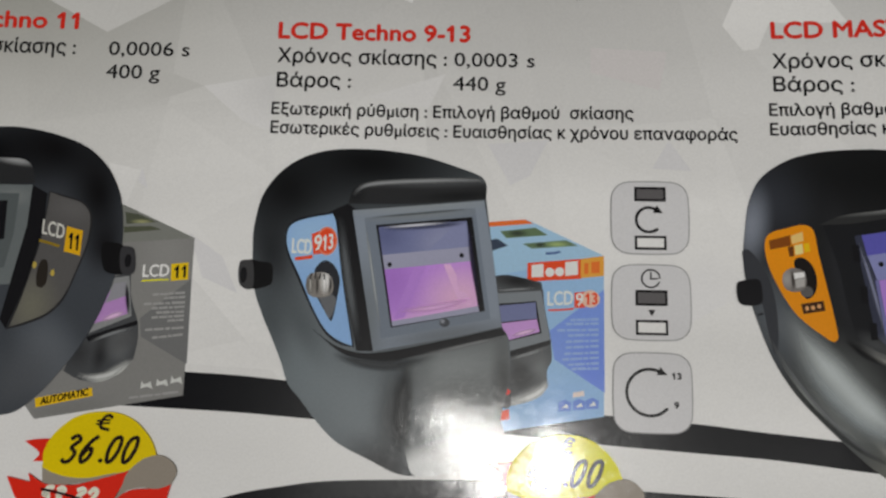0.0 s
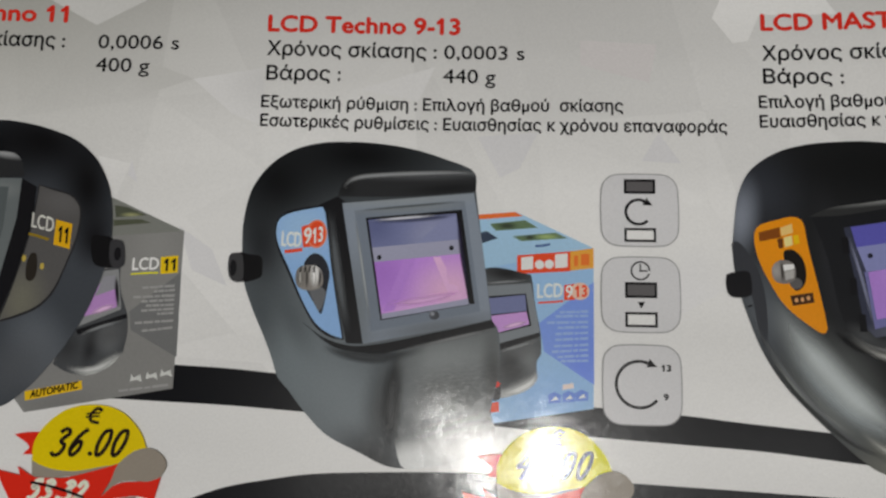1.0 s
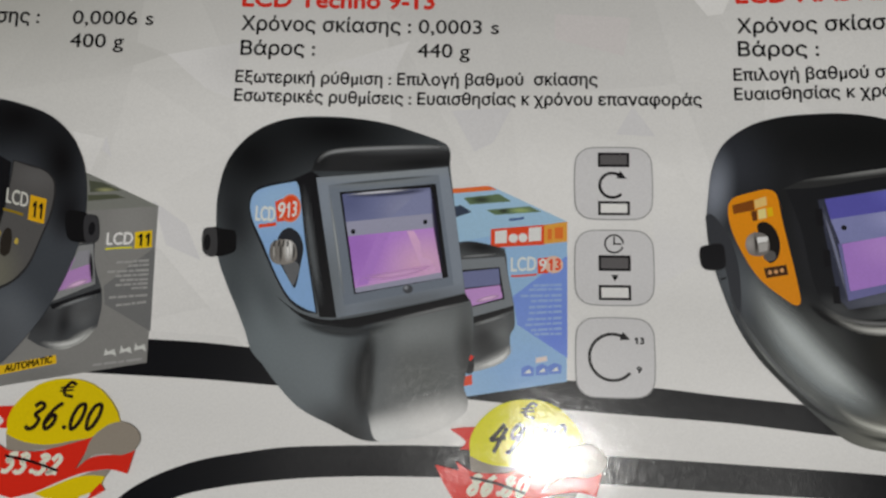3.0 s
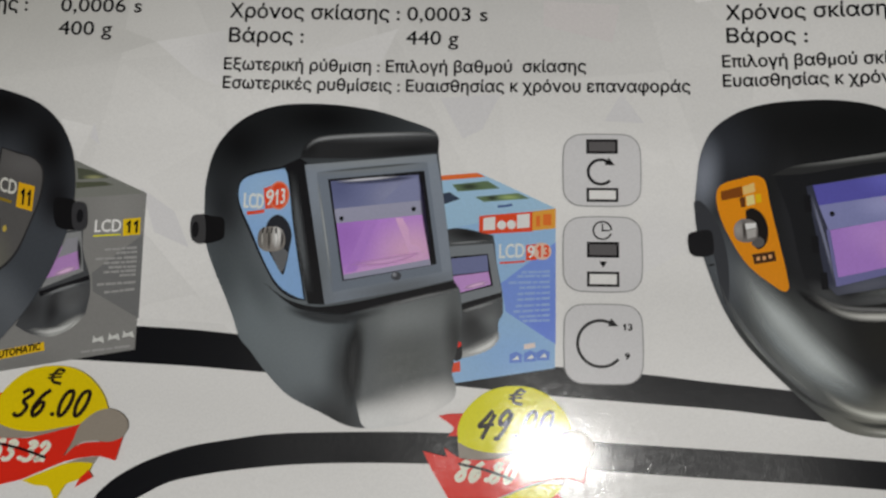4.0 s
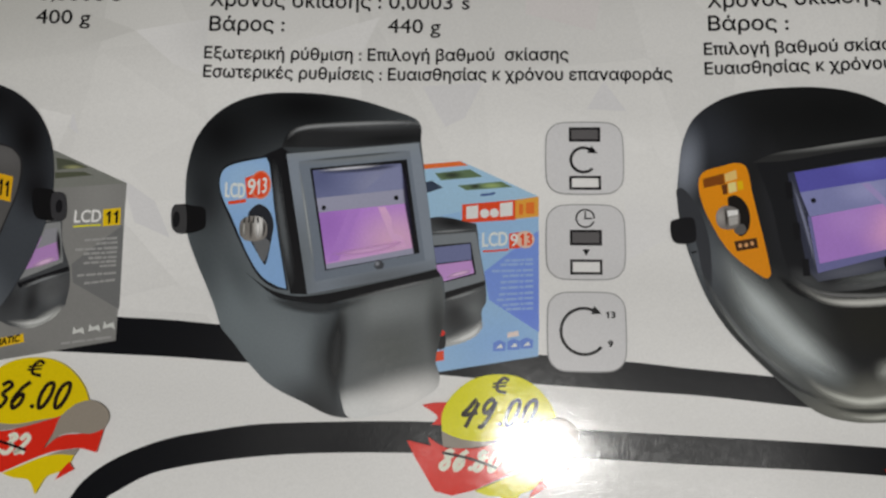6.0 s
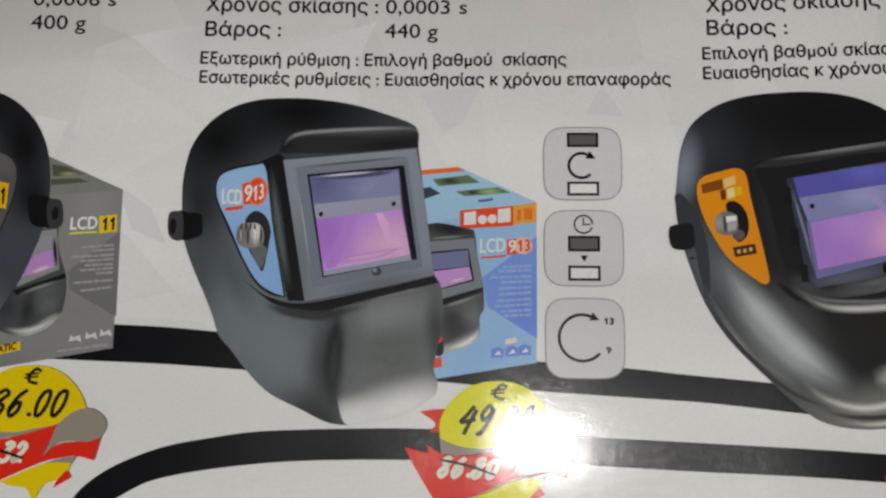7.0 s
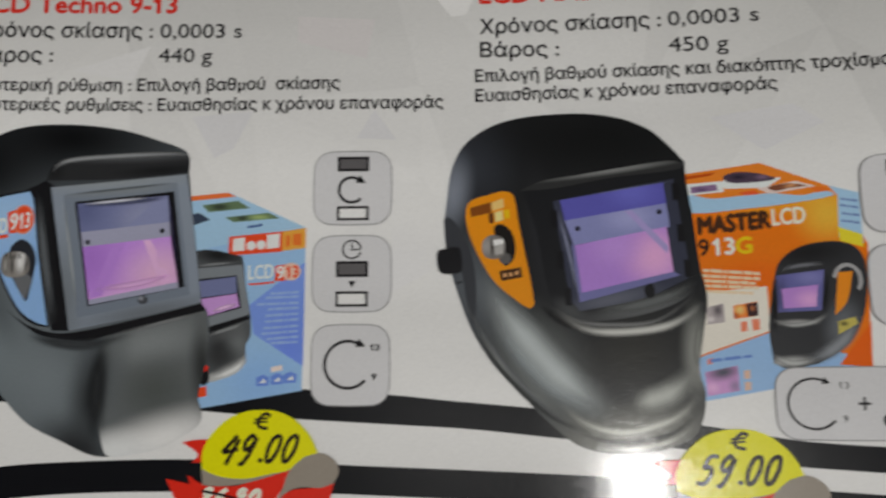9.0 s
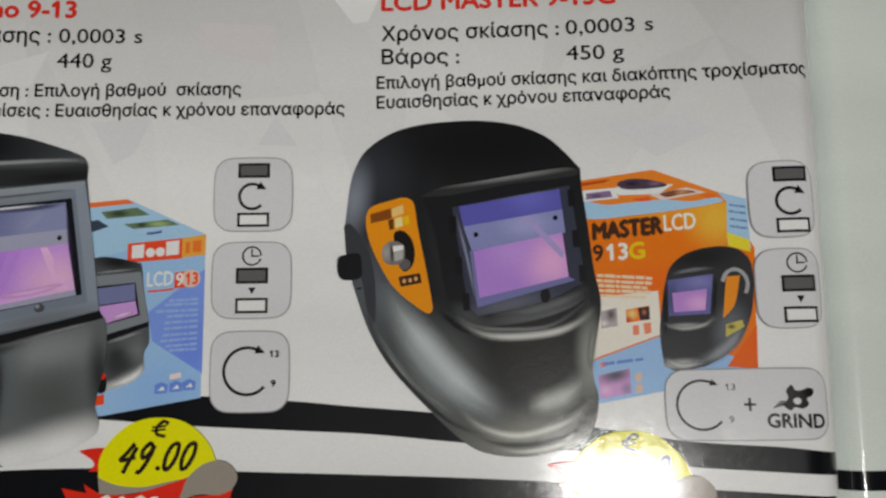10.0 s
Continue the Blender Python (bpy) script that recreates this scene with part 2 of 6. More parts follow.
def flagged(body, shear):
    """The letters, with a flag added to each figure one, which is a bare stem in the built-in font."""
    co, tris = glyphs(body, shear)
    co = [Vector(c) for c in co]
    if "1" in body:
        stem = glyphs("1", 0.0)[0]
        wide, top = max(c.x for c in stem) - min(c.x for c in stem), max(c.y for c in stem)
        for i, c in enumerate(body):
            if c == "1":
                left = max(v.x for v in glyphs(body[:i + 1], 0.0)[0]) - wide
                k = len(co)
                co += [Vector((left + dx + shear * (top + dy), top + dy)) for dx, dy in ((0.02, 0.0), (0.02, -0.17), (-0.13, -0.24), (-0.13, -0.14))]
                tris = tris + [[k, k + 2, k + 1], [k, k + 3, k + 2]]
    return co, tris


def lettering(name, body, x0, x1, y0, y1, cap, layer, mat, parent, bold=0.0, shear=0.0, label=""):
    """Printed words with their baseline from (x0, y0) to (x1, y1) and capitals cap millimetres high."""
    co, tris = flagged(body, shear)
    lo, hi = min(c.x for c in co), max(c.x for c in co)
    sx, sy = (x1 - x0) / (hi - lo), cap / 0.69
    slope = (y1 - y0) / (x1 - x0)
    verts, faces = [], []
    for k, (ox, oy) in enumerate(((0, 0),) if not bold else ((-bold, 0), (bold, 0), (0, bold), (0, -bold))):
        start = len(verts)
        verts += [on_page(x0 + ox + (c.x - lo) * sx, y0 + oy + slope * (c.x - lo) * sx + c.y * sy, layer + 0.15 * k) for c in co]
        faces += [[i + start for i in f] for f in tris]
    ob = mesh_object(name, verts, faces, mat, parent, smooth=False)
    return tagged(ob, label) if label else ob


BRUSH = {
    "0": [(0.62, 0.98), (0.3, 0.86), (0.16, 0.45), (0.32, 0.04), (0.62, 0.1), (0.82, 0.5), (0.76, 0.88), (0.55, 0.99)],
    "2": [(0.12, 0.72), (0.4, 1.0), (0.75, 0.8), (0.45, 0.35), (0.05, 0.04), (0.45, 0.1), (0.85, 0.04)],
    "3": [(0.16, 0.86), (0.5, 1.0), (0.8, 0.84), (0.4, 0.55), (0.76, 0.36), (0.6, 0.06), (0.25, 0.0), (0.04, 0.12)],
    "4": [(0.62, 1.0), (0.34, 0.68), (0.04, 0.4), (0.45, 0.42), (0.95, 0.5)],
    "5": [(0.95, 0.98), (0.45, 0.96), (0.28, 0.58), (0.6, 0.62), (0.76, 0.34), (0.5, 0.04), (0.06, 0.06)],
    "6": [(0.85, 1.0), (0.45, 0.76), (0.14, 0.3), (0.34, 0.0), (0.7, 0.2), (0.7, 0.5), (0.42, 0.48), (0.16, 0.2)],
    "8": [(0.8, 0.88), (0.5, 1.0), (0.24, 0.8), (0.62, 0.46), (0.66, 0.16), (0.36, 0.0), (0.1, 0.2), (0.42, 0.5), (0.82, 0.8)],
    "9": [(0.84, 0.78), (0.56, 1.0), (0.22, 0.74), (0.36, 0.46), (0.68, 0.6), (0.86, 0.9), (0.74, 0.4), (0.46, -0.04), (0.2, -0.02)],
}


def brush_number(body, x0, x1, y0, y1, height, width, layer, mat, parent, lean=0.32):
    """A price in slanting brush figures, one stroke a figure."""
    units = sum(0.55 if c == "." else 1.0 for c in body)
    unit, x = (x1 - x0) / units, x0
    for c in body:
        y = y0 + (y1 - y0) * (x - x0) / (x1 - x0)
        if c == ".":
            shape("point", ring(x + 0.22 * unit, y + 0.25, width * 0.62, width * 0.55, n=8), layer, mat, parent)
            x += 0.55 * unit
            continue
        place = lambda p: (x + (p[0] * 0.92 + lean * (p[1] - 0.5) * height / unit) * unit, y + p[1] * height)
        stroke("figure", [place(p) for p in BRUSH[c]], width, layer, mat, parent)
        if c == "4":
            stroke("figure_stem", [place(p) for p in ((0.84, 0.86), (0.66, 0.45), (0.48, -0.08))], width, layer + 0.2, mat, parent)
        x += unit


def bars(name, x0, x1, y, height, words, layer, mat, parent, slope=0.0):
    """A line of small unreadable print, as plain bars."""
    rnd = random.Random(int(abs(x0 * 31 + y * 17)))
    x, verts, faces = x0, [], []
    total = sum(words)
    unit = (x1 - x0) / (total + 0.5 * (len(words) - 1))
    for w in words:
        a, b = x, x + w * unit
        k = len(verts)
        h = height * (0.9 + 0.2 * rnd.random())
        for px, py in ((a, 0), (b, 0), (b, h), (a, h)):
            verts.append(on_page(px, y + slope * (px - x0) + py, layer))
        faces.append((k, k + 1, k + 2, k + 3))
        x = b + 0.5 * unit
    return mesh_object(name, verts, faces, mat, parent, smooth=False)


# ---- room, table ----
def box(name, lo, hi, mat, parent=None, bevel=0.0):
    bm = bmesh.new()
    bmesh.ops.create_cube(bm, size=1)
    for v in bm.verts:
        v.co = Vector([lo[i] + (v.co[i] + 0.5) * (hi[i] - lo[i]) for i in range(3)])
    if bevel:
        bmesh.ops.bevel(bm, geom=bm.edges[:], offset=bevel, segments=2, affect="EDGES")
    me = bpy.data.meshes.new(name)
    bm.to_mesh(me)
    bm.free()
    me.materials.append(mat)
    ob = new(name, me)
    ob.parent = parent
    return ob


WALL = plain("wall_paint", (0.62, 0.60, 0.56), 0.8, 12)
WOOD = plain("table_wood", (0.20, 0.13, 0.08), 0.5, 40)
FLOOR = plain("floor_tile", (0.30, 0.27, 0.24), 0.5, 8)
DARK_METAL = plain("dark_metal", (0.06, 0.06, 0.06), 0.4, 60)
tagged(box("floor", (-2.0, -2.0, -0.86), (2.0, 2.0, -0.76), FLOOR), "brown grey tiled floor of the room", "floor", kind="structure")
tagged(box("ceiling", (-2.0, -2.0, 2.80), (2.0, 2.0, 2.90), WALL), "off-white painted ceiling of the room", "ceiling", kind="structure")
for nm, lo, hi in (("wall_north", (-2.1, 2.0, -0.76), (2.1, 2.1, 2.80)), ("wall_south", (-2.1, -2.1, -0.76), (2.1, -2.0, 2.80)),
                   ("wall_east", (2.0, -2.0, -0.76), (2.1, 2.0, 2.80)), ("wall_west", (-2.1, -2.0, -0.76), (-2.0, 2.0, 2.80))):
    tagged(box(nm, lo, hi, WALL), "off-white painted plain room wall", "wall", kind="structure")

BASE = -0.005
table = tagged(new("table"), "dark brown wooden table under the open catalogue", "table")
table.location = (0, 0, -0.76)
for nm, lo, hi in (("tabletop", (-0.6, -0.4, BASE - 0.03), (0.6, 0.4, BASE)), ("leg", (-0.56, -0.36, -0.76), (-0.50, -0.30, BASE - 0.03)),
                   ("leg", (0.50, -0.36, -0.76), (0.56, -0.30, BASE - 0.03)), ("leg", (-0.56, 0.30, -0.76), (-0.50, 0.36, BASE - 0.03)),
                   ("leg", (0.50, 0.30, -0.76), (0.56, 0.36, BASE - 0.03))):
    ob = box(nm, lo, hi, WOOD, table, 0.003)
    ob.location.z = 0.76

# Fixture out of view, made up to carry the one light.
lamp = tagged(new("added_pendant_lamp"), "unseen small dark metal pendant lamp added over the table", "lamp")
lamp.location = (LAMP[0], LAMP[1], 2.80)


def lathe(name, profile, mat, parent, at, n=32):
    verts, faces = [], []
    for i in range(n):
        a = 2 * math.pi * i / n
        verts += [(at[0] + r * math.cos(a), at[1] + r * math.sin(a), at[2] + z) for r, z in profile]
    m = len(profile)
    for i in range(n):
        for k in range(m - 1):
            j = (i + 1) % n
            faces.append((i * m + k, j * m + k, j * m + k + 1, i * m + k + 1))
    return mesh_object(name, verts, faces, mat, parent)


lathe("shade", [(0.11, -0.49), (0.108, -0.46), (0.07, -0.42), (0.02, -0.40), (0.018, -0.402), (0.067, -0.424), (0.104, -0.462), (0.107, -0.49)], DARK_METAL, lamp, (0, 0, 0))
lathe("cord", [(0.003, -0.40), (0.003, -0.02)], DARK_METAL, lamp, (0, 0, 0), 8)
lathe("canopy", [(0.0, 0.0), (0.04, 0.0), (0.035, -0.02), (0.0, -0.025)], DARK_METAL, lamp, (0, 0, 0), 24)

# ---- the open catalogue ----
catalogue = tagged(new("catalogue"), "open glossy printed catalogue with welding helmets, lying on the table", "catalogue")
LEFT, RIGHT, TOP, BOTTOM = -122.0, 292.0, 140.0, -150.0


def sheet(name, x0, x1, mat, label, thick=0.12):
    xs, x = [], x0
    while x < x1 - 1e-6:
        xs.append(x)
        x += 0.25 if 79 < x < 96 else 2.0
    xs.append(x1)
    ys = [BOTTOM + (TOP - BOTTOM) * k / 30 for k in range(31)]
    at = lambda x, y: x + skew(y) * (1 if x == FOLD else max(0.0, 1 - abs(x - FOLD) / 60))
    verts = [(at(x, y) / 1000, y / 1000, (lift(at(x, y), y) - d) / 1000) for d in (0, thick) for x in xs for y in ys]
    n, m = len(xs), len(ys)
    faces = []
    for i in range(n - 1):
        for k in range(m - 1):
            a = i * m + k
            faces.append((a, a + m, a + m + 1, a + 1))
            a += n * m
            faces.append((a, a + 1, a + m + 1, a + m))
    for i in range(n - 1):
        for k in (0, m - 1):
            a, b = i * m + k, (i + 1) * m + k
            faces.append((a, a + n * m, b + n * m, b) if k == 0 else (a, b, b + n * m, a + n * m))
    for i in (0, n - 1):
        for k in range(m - 1):
            a, b = i * m + k, i * m + k + 1
            faces.append((a, b, b + n * m, a + n * m) if i == 0 else (a, a + n * m, b + n * m, b))
    return tagged(mesh_object(name, verts, faces, mat, catalogue), label)


sheet("page", LEFT, FOLD, PAPER, "glossy white page printed with helmets and prices")
# Greyer and slightly greener tone than the left page's paper.
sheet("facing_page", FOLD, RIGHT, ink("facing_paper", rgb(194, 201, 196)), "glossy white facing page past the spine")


def page_block(name, x0, x1):
    """The pages below, down to the table."""
    xs = [x0 + (x1 - x0) * i / 90 for i in range(91)]
    ys = [BOTTOM + 0.6 + (TOP - BOTTOM - 1.2) * k / 8 for k in range(9)]
    verts = [(x / 1000, y / 1000, max(BASE + 0.001, (lift(x, y) - 1.2) / 1000)) for x in xs for y in ys]
    top = len(verts)
    verts += [(x / 1000, y / 1000, BASE) for x in xs for y in ys]
    faces = []
    for i in range(90):
        for k in range(8):
            a = i * 9 + k
            faces += [(a, a + 9, a + 10, a + 1), (top + a, top + a + 1, top + a + 10, top + a + 9)]
        a, b = i * 9, i * 9 + 8
        faces += [(a, top + a, top + a + 9, a + 9), (b, b + 9, top + b + 9, top + b)]
    for k in range(8):
        faces += [(k, k + 1, top + k + 1, top + k), (810 + k, top + 810 + k, top + 811 + k, 811 + k)]
    return tagged(mesh_object(name, verts, faces, plain("page_edges", (0.6, 0.59, 0.56), 0.7, 300), catalogue, False), "stack of white pages below the open page")


page_block("page_block", LEFT + 0.5, FOLD - 1.0)
page_block("page_block", FOLD + 1.0, RIGHT - 0.5)

# ---- faceted pale background, black bands ----
rnd = random.Random(7)
# Tones two and three paint corner falloff of light; the first is printed grey.
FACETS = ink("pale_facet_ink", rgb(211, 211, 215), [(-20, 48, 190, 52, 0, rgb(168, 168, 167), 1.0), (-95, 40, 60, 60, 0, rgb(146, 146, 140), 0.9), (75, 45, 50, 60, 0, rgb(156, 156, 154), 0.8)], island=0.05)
cols, rows_n = 11, 7
grid = [[Vector((LEFT + 1 + i * (FOLD - LEFT - 3) / cols + (rnd.uniform(-7, 7) if 0 < i < cols else 0),
                 -34 + k * 24 + (rnd.uniform(-10, 10) if 0 < k < rows_n else 0))) for k in range(rows_n + 1)] for i in range(cols + 1)]
verts, faces = [], []
for i in range(cols):
    for k in range(rows_n):
        quad = [grid[i][k], grid[i + 1][k], grid[i + 1][k + 1], grid[i][k + 1]]
        halves = ((0, 1, 2), (0, 2, 3)) if rnd.random() < 0.5 else ((0, 1, 3), (1, 2, 3))
        for h in halves:
            a, b, c = (quad[j] for j in h)
            n = 40 if i >= cols - 2 else 7
            index = {}
            for u in range(n + 1):
                for w in range(n + 1 - u):
                    p = a + (b - a) * u / n + (c - a) * w / n
                    index[u, w] = len(verts)
                    verts.append(on_page(p.x, p.y, 0.5))
            for u in range(n):
                for w in range(n - u):
                    faces.append((index[u, w], index[u + 1, w], index[u, w + 1]))
                    if u + w < n - 1:
                        faces.append((index[u + 1, w], index[u + 1, w + 1], index[u, w + 1]))
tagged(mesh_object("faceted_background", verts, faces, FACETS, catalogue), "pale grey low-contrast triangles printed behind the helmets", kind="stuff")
PALE = ink("bright_facet_ink", rgb(215, 215, 216))
SOFT = ink("dim_facet_ink", rgb(203, 203, 206))
UPPER = ink("upper_facet_ink", rgb(190, 190, 189), [(-68, 16, 14, 9, 0, rgb(182, 182, 180), 0.8)])
ROSE = ink("rose_facet_ink", rgb(196, 193, 194))
MILK = ink("milky_facet_ink", rgb(207, 207, 208), [(-50, 14, 8, 8, 0, rgb(196, 196, 197), 0.9)])
SNOW = ink("snowy_facet_ink", rgb(217, 217, 220), [(12, -17, 9, 9, 0, rgb(209, 209, 213), 0.9)])


def facets(mat, label, *areas):
    """Flat-sided areas of one tone in the printed background."""
    for k, pts in enumerate(areas):
        shape("background_facet", pts, 0.75 + 0.1 * k, mat, catalogue, label, straight=True)


facets(MILK, "milky facet of the printed background", [(-60.8, 13.4), (-50.1, 15.5), (-50.2, 6.5), (-54.8, 8.2)], [(-36, 12.4), (-24.6, 16.2), (-27, 10.8)], [(-48, 35), (-30, 27.5), (-27, 38), (-40, 44)])
facets(UPPER, "dim upper facet of the printed background", [(-72.6, 11.3), (-67.3, 15.9), (-60.8, 13.4), (-70.0, 10.0)], [(-92, 30), (-76, 21.5), (-58, 32), (-74, 40)], [(30, 36), (48, 27), (64, 33), (52, 44)])
facets(PALE, "bright facet of the printed background", [(-74.0, 1.2), (-69.1, 0.1), (-70.9, -5.0), (-72.6, -2.2)], [(-60.5, -7.6), (-50.6, -1.8), (-51.6, -11.9), (-56.3, -12.4)], [(16.5, 24.1), (18.3, 28.3), (32.0, 28.1), (34.5, 24.3), (23.4, 24.5), (21.6, 20.4), (19.4, 20.1)])
facets(SOFT, "dim facet of the printed background", [(-69.4, -1.6), (-69.0, 0.7), (-67.9, -2.7)], [(-18.1, 5.4), (-9.2, 6.1), (-11.9, 0.6), (-14.7, -0.8)], [(5.8, 1.9), (8.3, 6.2), (11.5, 1.6)], [(-61.4, -9.0), (-56.3, -12.4), (-53.8, -17.7), (-59.0, -15.5)], [(55, 3.5), (62, -1.5), (70, 2.2), (66, 5.0)])
facets(ROSE, "rosy grey facet of the printed background", [(-3.0, 20.5), (8.3, 19.9), (7.1, 13.9), (-3.0, 16.6)])
facets(SNOW, "snowy facet of the printed background", [(10.9, -3.8), (18.7, -7.2), (18.4, -16.3), (11.0, -20.4)], [(-60.3, -26.3), (-53.1, -24.5), (-48.2, -24.9), (-46.0, -28.6), (-60.4, -28.0)], [(12.5, -24), (24.0, -31), (12.0, -32.8)])

shape("black_band", [(-121.0, -27.6, 1), (-90.0, -28.0)] + [(-59.9, -29.1), (-52.8, -29.4), (-46.5, -29.9), (-34.6, -30.8), (-15.5, -32.9), (-1.3, -33.6), (11.9, -34.5), (18.7, -35.2), (29.9, -36.2), (40.7, -37.4), (51.3, -38.4)] + [(63.3, -40.3), (69.0, -40.8), (75.4, -41.2), (81.6, -41.9), (83.6, -42.1, 1)] + [(83.4, -45.0, 1), (81.4, -44.8), (75.1, -44.4), (68.8, -44.0), (62.3, -43.5)] + [(51.1, -41.7), (40.5, -40.8), (32.7, -40.1), (21.7, -39.0), (11.5, -38.4), (-2.1, -37.6), (-15.4, -36.5), (-28.1, -35.8), (-41.8, -35.2), (-51.6, -34.6), (-59.5, -34.3)] + [(-90.0, -33.4), (-121.0, -33.0, 1)], 1, BLACK, catalogue, "black curved band printed across the page", step=1.0)
shape("black_band", [(-65.0, -53.5, 1), (-63.8, -51.8), (-61.2, -49.6), (-57.5, -47.6), (-52.2, -45.7), (-46.0, -44.5), (-40.6, -43.7), (-33.5, -43.3), (-22.5, -43.0), (-14.6, -43.0), (-6.8, -43.1), (4.0, -43.7), (19.7, -44.3), (37.6, -45.0)] + [(68.6, -46.7), (82.5, -47.6, 1)] + [(82.2, -51.2, 1), (68.4, -50.4)] + [(37.4, -48.6), (19.6, -48.1), (3.9, -47.5), (-6.8, -47.2), (-16.1, -47.2), (-27.1, -47.3), (-36.4, -47.7), (-44.2, -48.5), (-50.4, -49.5), (-54.9, -50.7), (-59.8, -53.4, 1), (-63.0, -56.3, 1), (-66.8, -56.3, 1)], 1, BLACK, catalogue, "black curved band printed along the lower page", step=1.2)
verts = [on_page(x, y, 1) for x in [FOLD - 0.85 + 0.3 * k for k in range(240)] for y in (-47.4, -44.8)]
tagged(mesh_object("black_band", verts, [(2 * k, 2 * k + 2, 2 * k + 3, 2 * k + 1) for k in range(239)], BLACK, catalogue), "black band carried on over the facing page")

# ---- headings and data ----
def line(body, ends, cap, mat=TEXT, bold=0.062, name="text_line"):
    return lettering(name, body, *ends, cap, 1.5, mat, catalogue, bold=bold)


line("LCD Techno 9-13", (-50.04, -21.11, 21.32, 21.39), 2.5, RED_HEAD, 0.13, "heading")
line("Χρόνος σκίασης :", (-49.99, -24.54, 17.50, 17.52), 2.15)
line("0,0003 s", (-23.34, -11.32, 17.50, 17.38), 2.15, bold=0.03)
line("Βάρος :", (-49.92, -38.85, 13.59, 13.73), 2.15)
line("440 g", (-23.42, -15.61, 13.72, 13.66), 2.15, bold=0.03)
line("Εξωτερική ρύθμιση : Επιλογή βαθμού  σκίασης", (-50.43, 3.21, 9.30, 9.38), 1.75)
line("Εσωτερικές ρυθμίσεις : Ευαισθησίας κ χρόνου επαναφοράς", (-50.42, 18.16, 6.39, 6.28), 1.75)
tx0, tx1, ty0, ty1 = -90.95, -80.55, 21.85, 21.93
line("LCD Techno 11", (tx1 - 27.0, tx1, (ty0 + ty1) / 2, (ty0 + ty1) / 2), 2.5, RED_HEAD, 0.13, "heading")
tx0, tx1, ty0, ty1 = -90.48, -80.58, 17.81, 17.92
line("Χρόνος σκίασης :", (tx1 - 24.2, tx1, (ty0 + ty1) / 2, (ty0 + ty1) / 2), 2.15)
line("Βάρος :", (tx1 - 24.2, tx1 - 13.5, ty0 - 3.4, ty0 - 3.4), 2.15)
line("0,0006 s", (-75.52, -63.38, 17.84, 17.97), 2.15, bold=0.03)
line("400 g", (-75.60, -67.60, 14.19, 14.24), 2.15, bold=0.03)
line("LCD MASTER 9-13G", (23.63, 57.34, 22.08, 21.89), 2.5, RED_HEAD, 0.13, "heading")
line("Χρόνος σκίασης :", (23.62, 49.14, 17.34, 17.32), 2.15)
line("0,0003 s", (50.18, 62.52, 17.36, 17.41), 2.15, bold=0.03)
line("Βάρος :", (23.61, 34.77, 13.78, 13.55), 2.15)
line("450 g", (50.12, 58.21, 13.43, 13.35), 2.15, bold=0.03)
line("Επιλογή βαθμού σκίασης και διακόπτης τροχίσματος", (22.86, 83.19, 10.02, 9.89), 1.75)
line("Ευαισθησίας κ χρόνου επαναφοράς", (22.86, 64.23, 7.04, 7.20), 1.75)


STACK[0] = 6


shape("text_line", [(-5.3, 29.9, 1), (-4.4, 29.9, 1), (-4.5, 28.2, 1), (-5.1, 28.2, 1)], 1.5, TEXT, catalogue)

# ---- setting symbols in rounded panels ----
def panel(name, x0, y0, x1, y1, label):
    """A grey rounded panel with a thin darker rim, lower corner (x0, y0)."""
    p = shape(name, rounded(x0, y0, x1, y1, 2.6), 1.5, PANEL_RIM, catalogue, label, step=0.6 if x1 > 70 else 2.5)
    shape("panel_field", rounded(x0 + 0.16, y0 + 0.16, x1 - 0.16, y1 - 0.16, 2.45), 2, PANEL, p, step=0.6 if x1 > 70 else 2.5)
    return p


def swatch(x0, y0, x1, y1, mat, parent, name):
    rim = [(x0, y0, 1), (x1, y0, 1), (x1, y1, 1), (x0, y1, 1)]
    shape("swatch_border", rim, 2.5, TEXT, parent)
    r = 0.36
    shape(name, [(x0 + r, y0 + r, 1), (x1 - r, y0 + r, 1), (x1 - r, y1 - r, 1), (x0 + r, y1 - r, 1)], 3, mat, parent)


def arc_arrow(cx, cy, r, parent, width, start, end):
    stroke("arc", ring(cx, cy, r, r, start, end, 14), width, 2.6, TEXT, parent)
    a = radians(start)
    tip = Vector((cx + r * math.cos(a), cy + r * math.sin(a)))
    d = Vector((math.sin(a), -math.cos(a)))
    n = Vector((d.y, -d.x))
    k = width * 1.5
    shape("arrow_head", [(*(tip + d * 2.1 * k), 1), (*(tip + n * k), 1), (*(tip - n * k), 1)], 2.8, TEXT, parent)


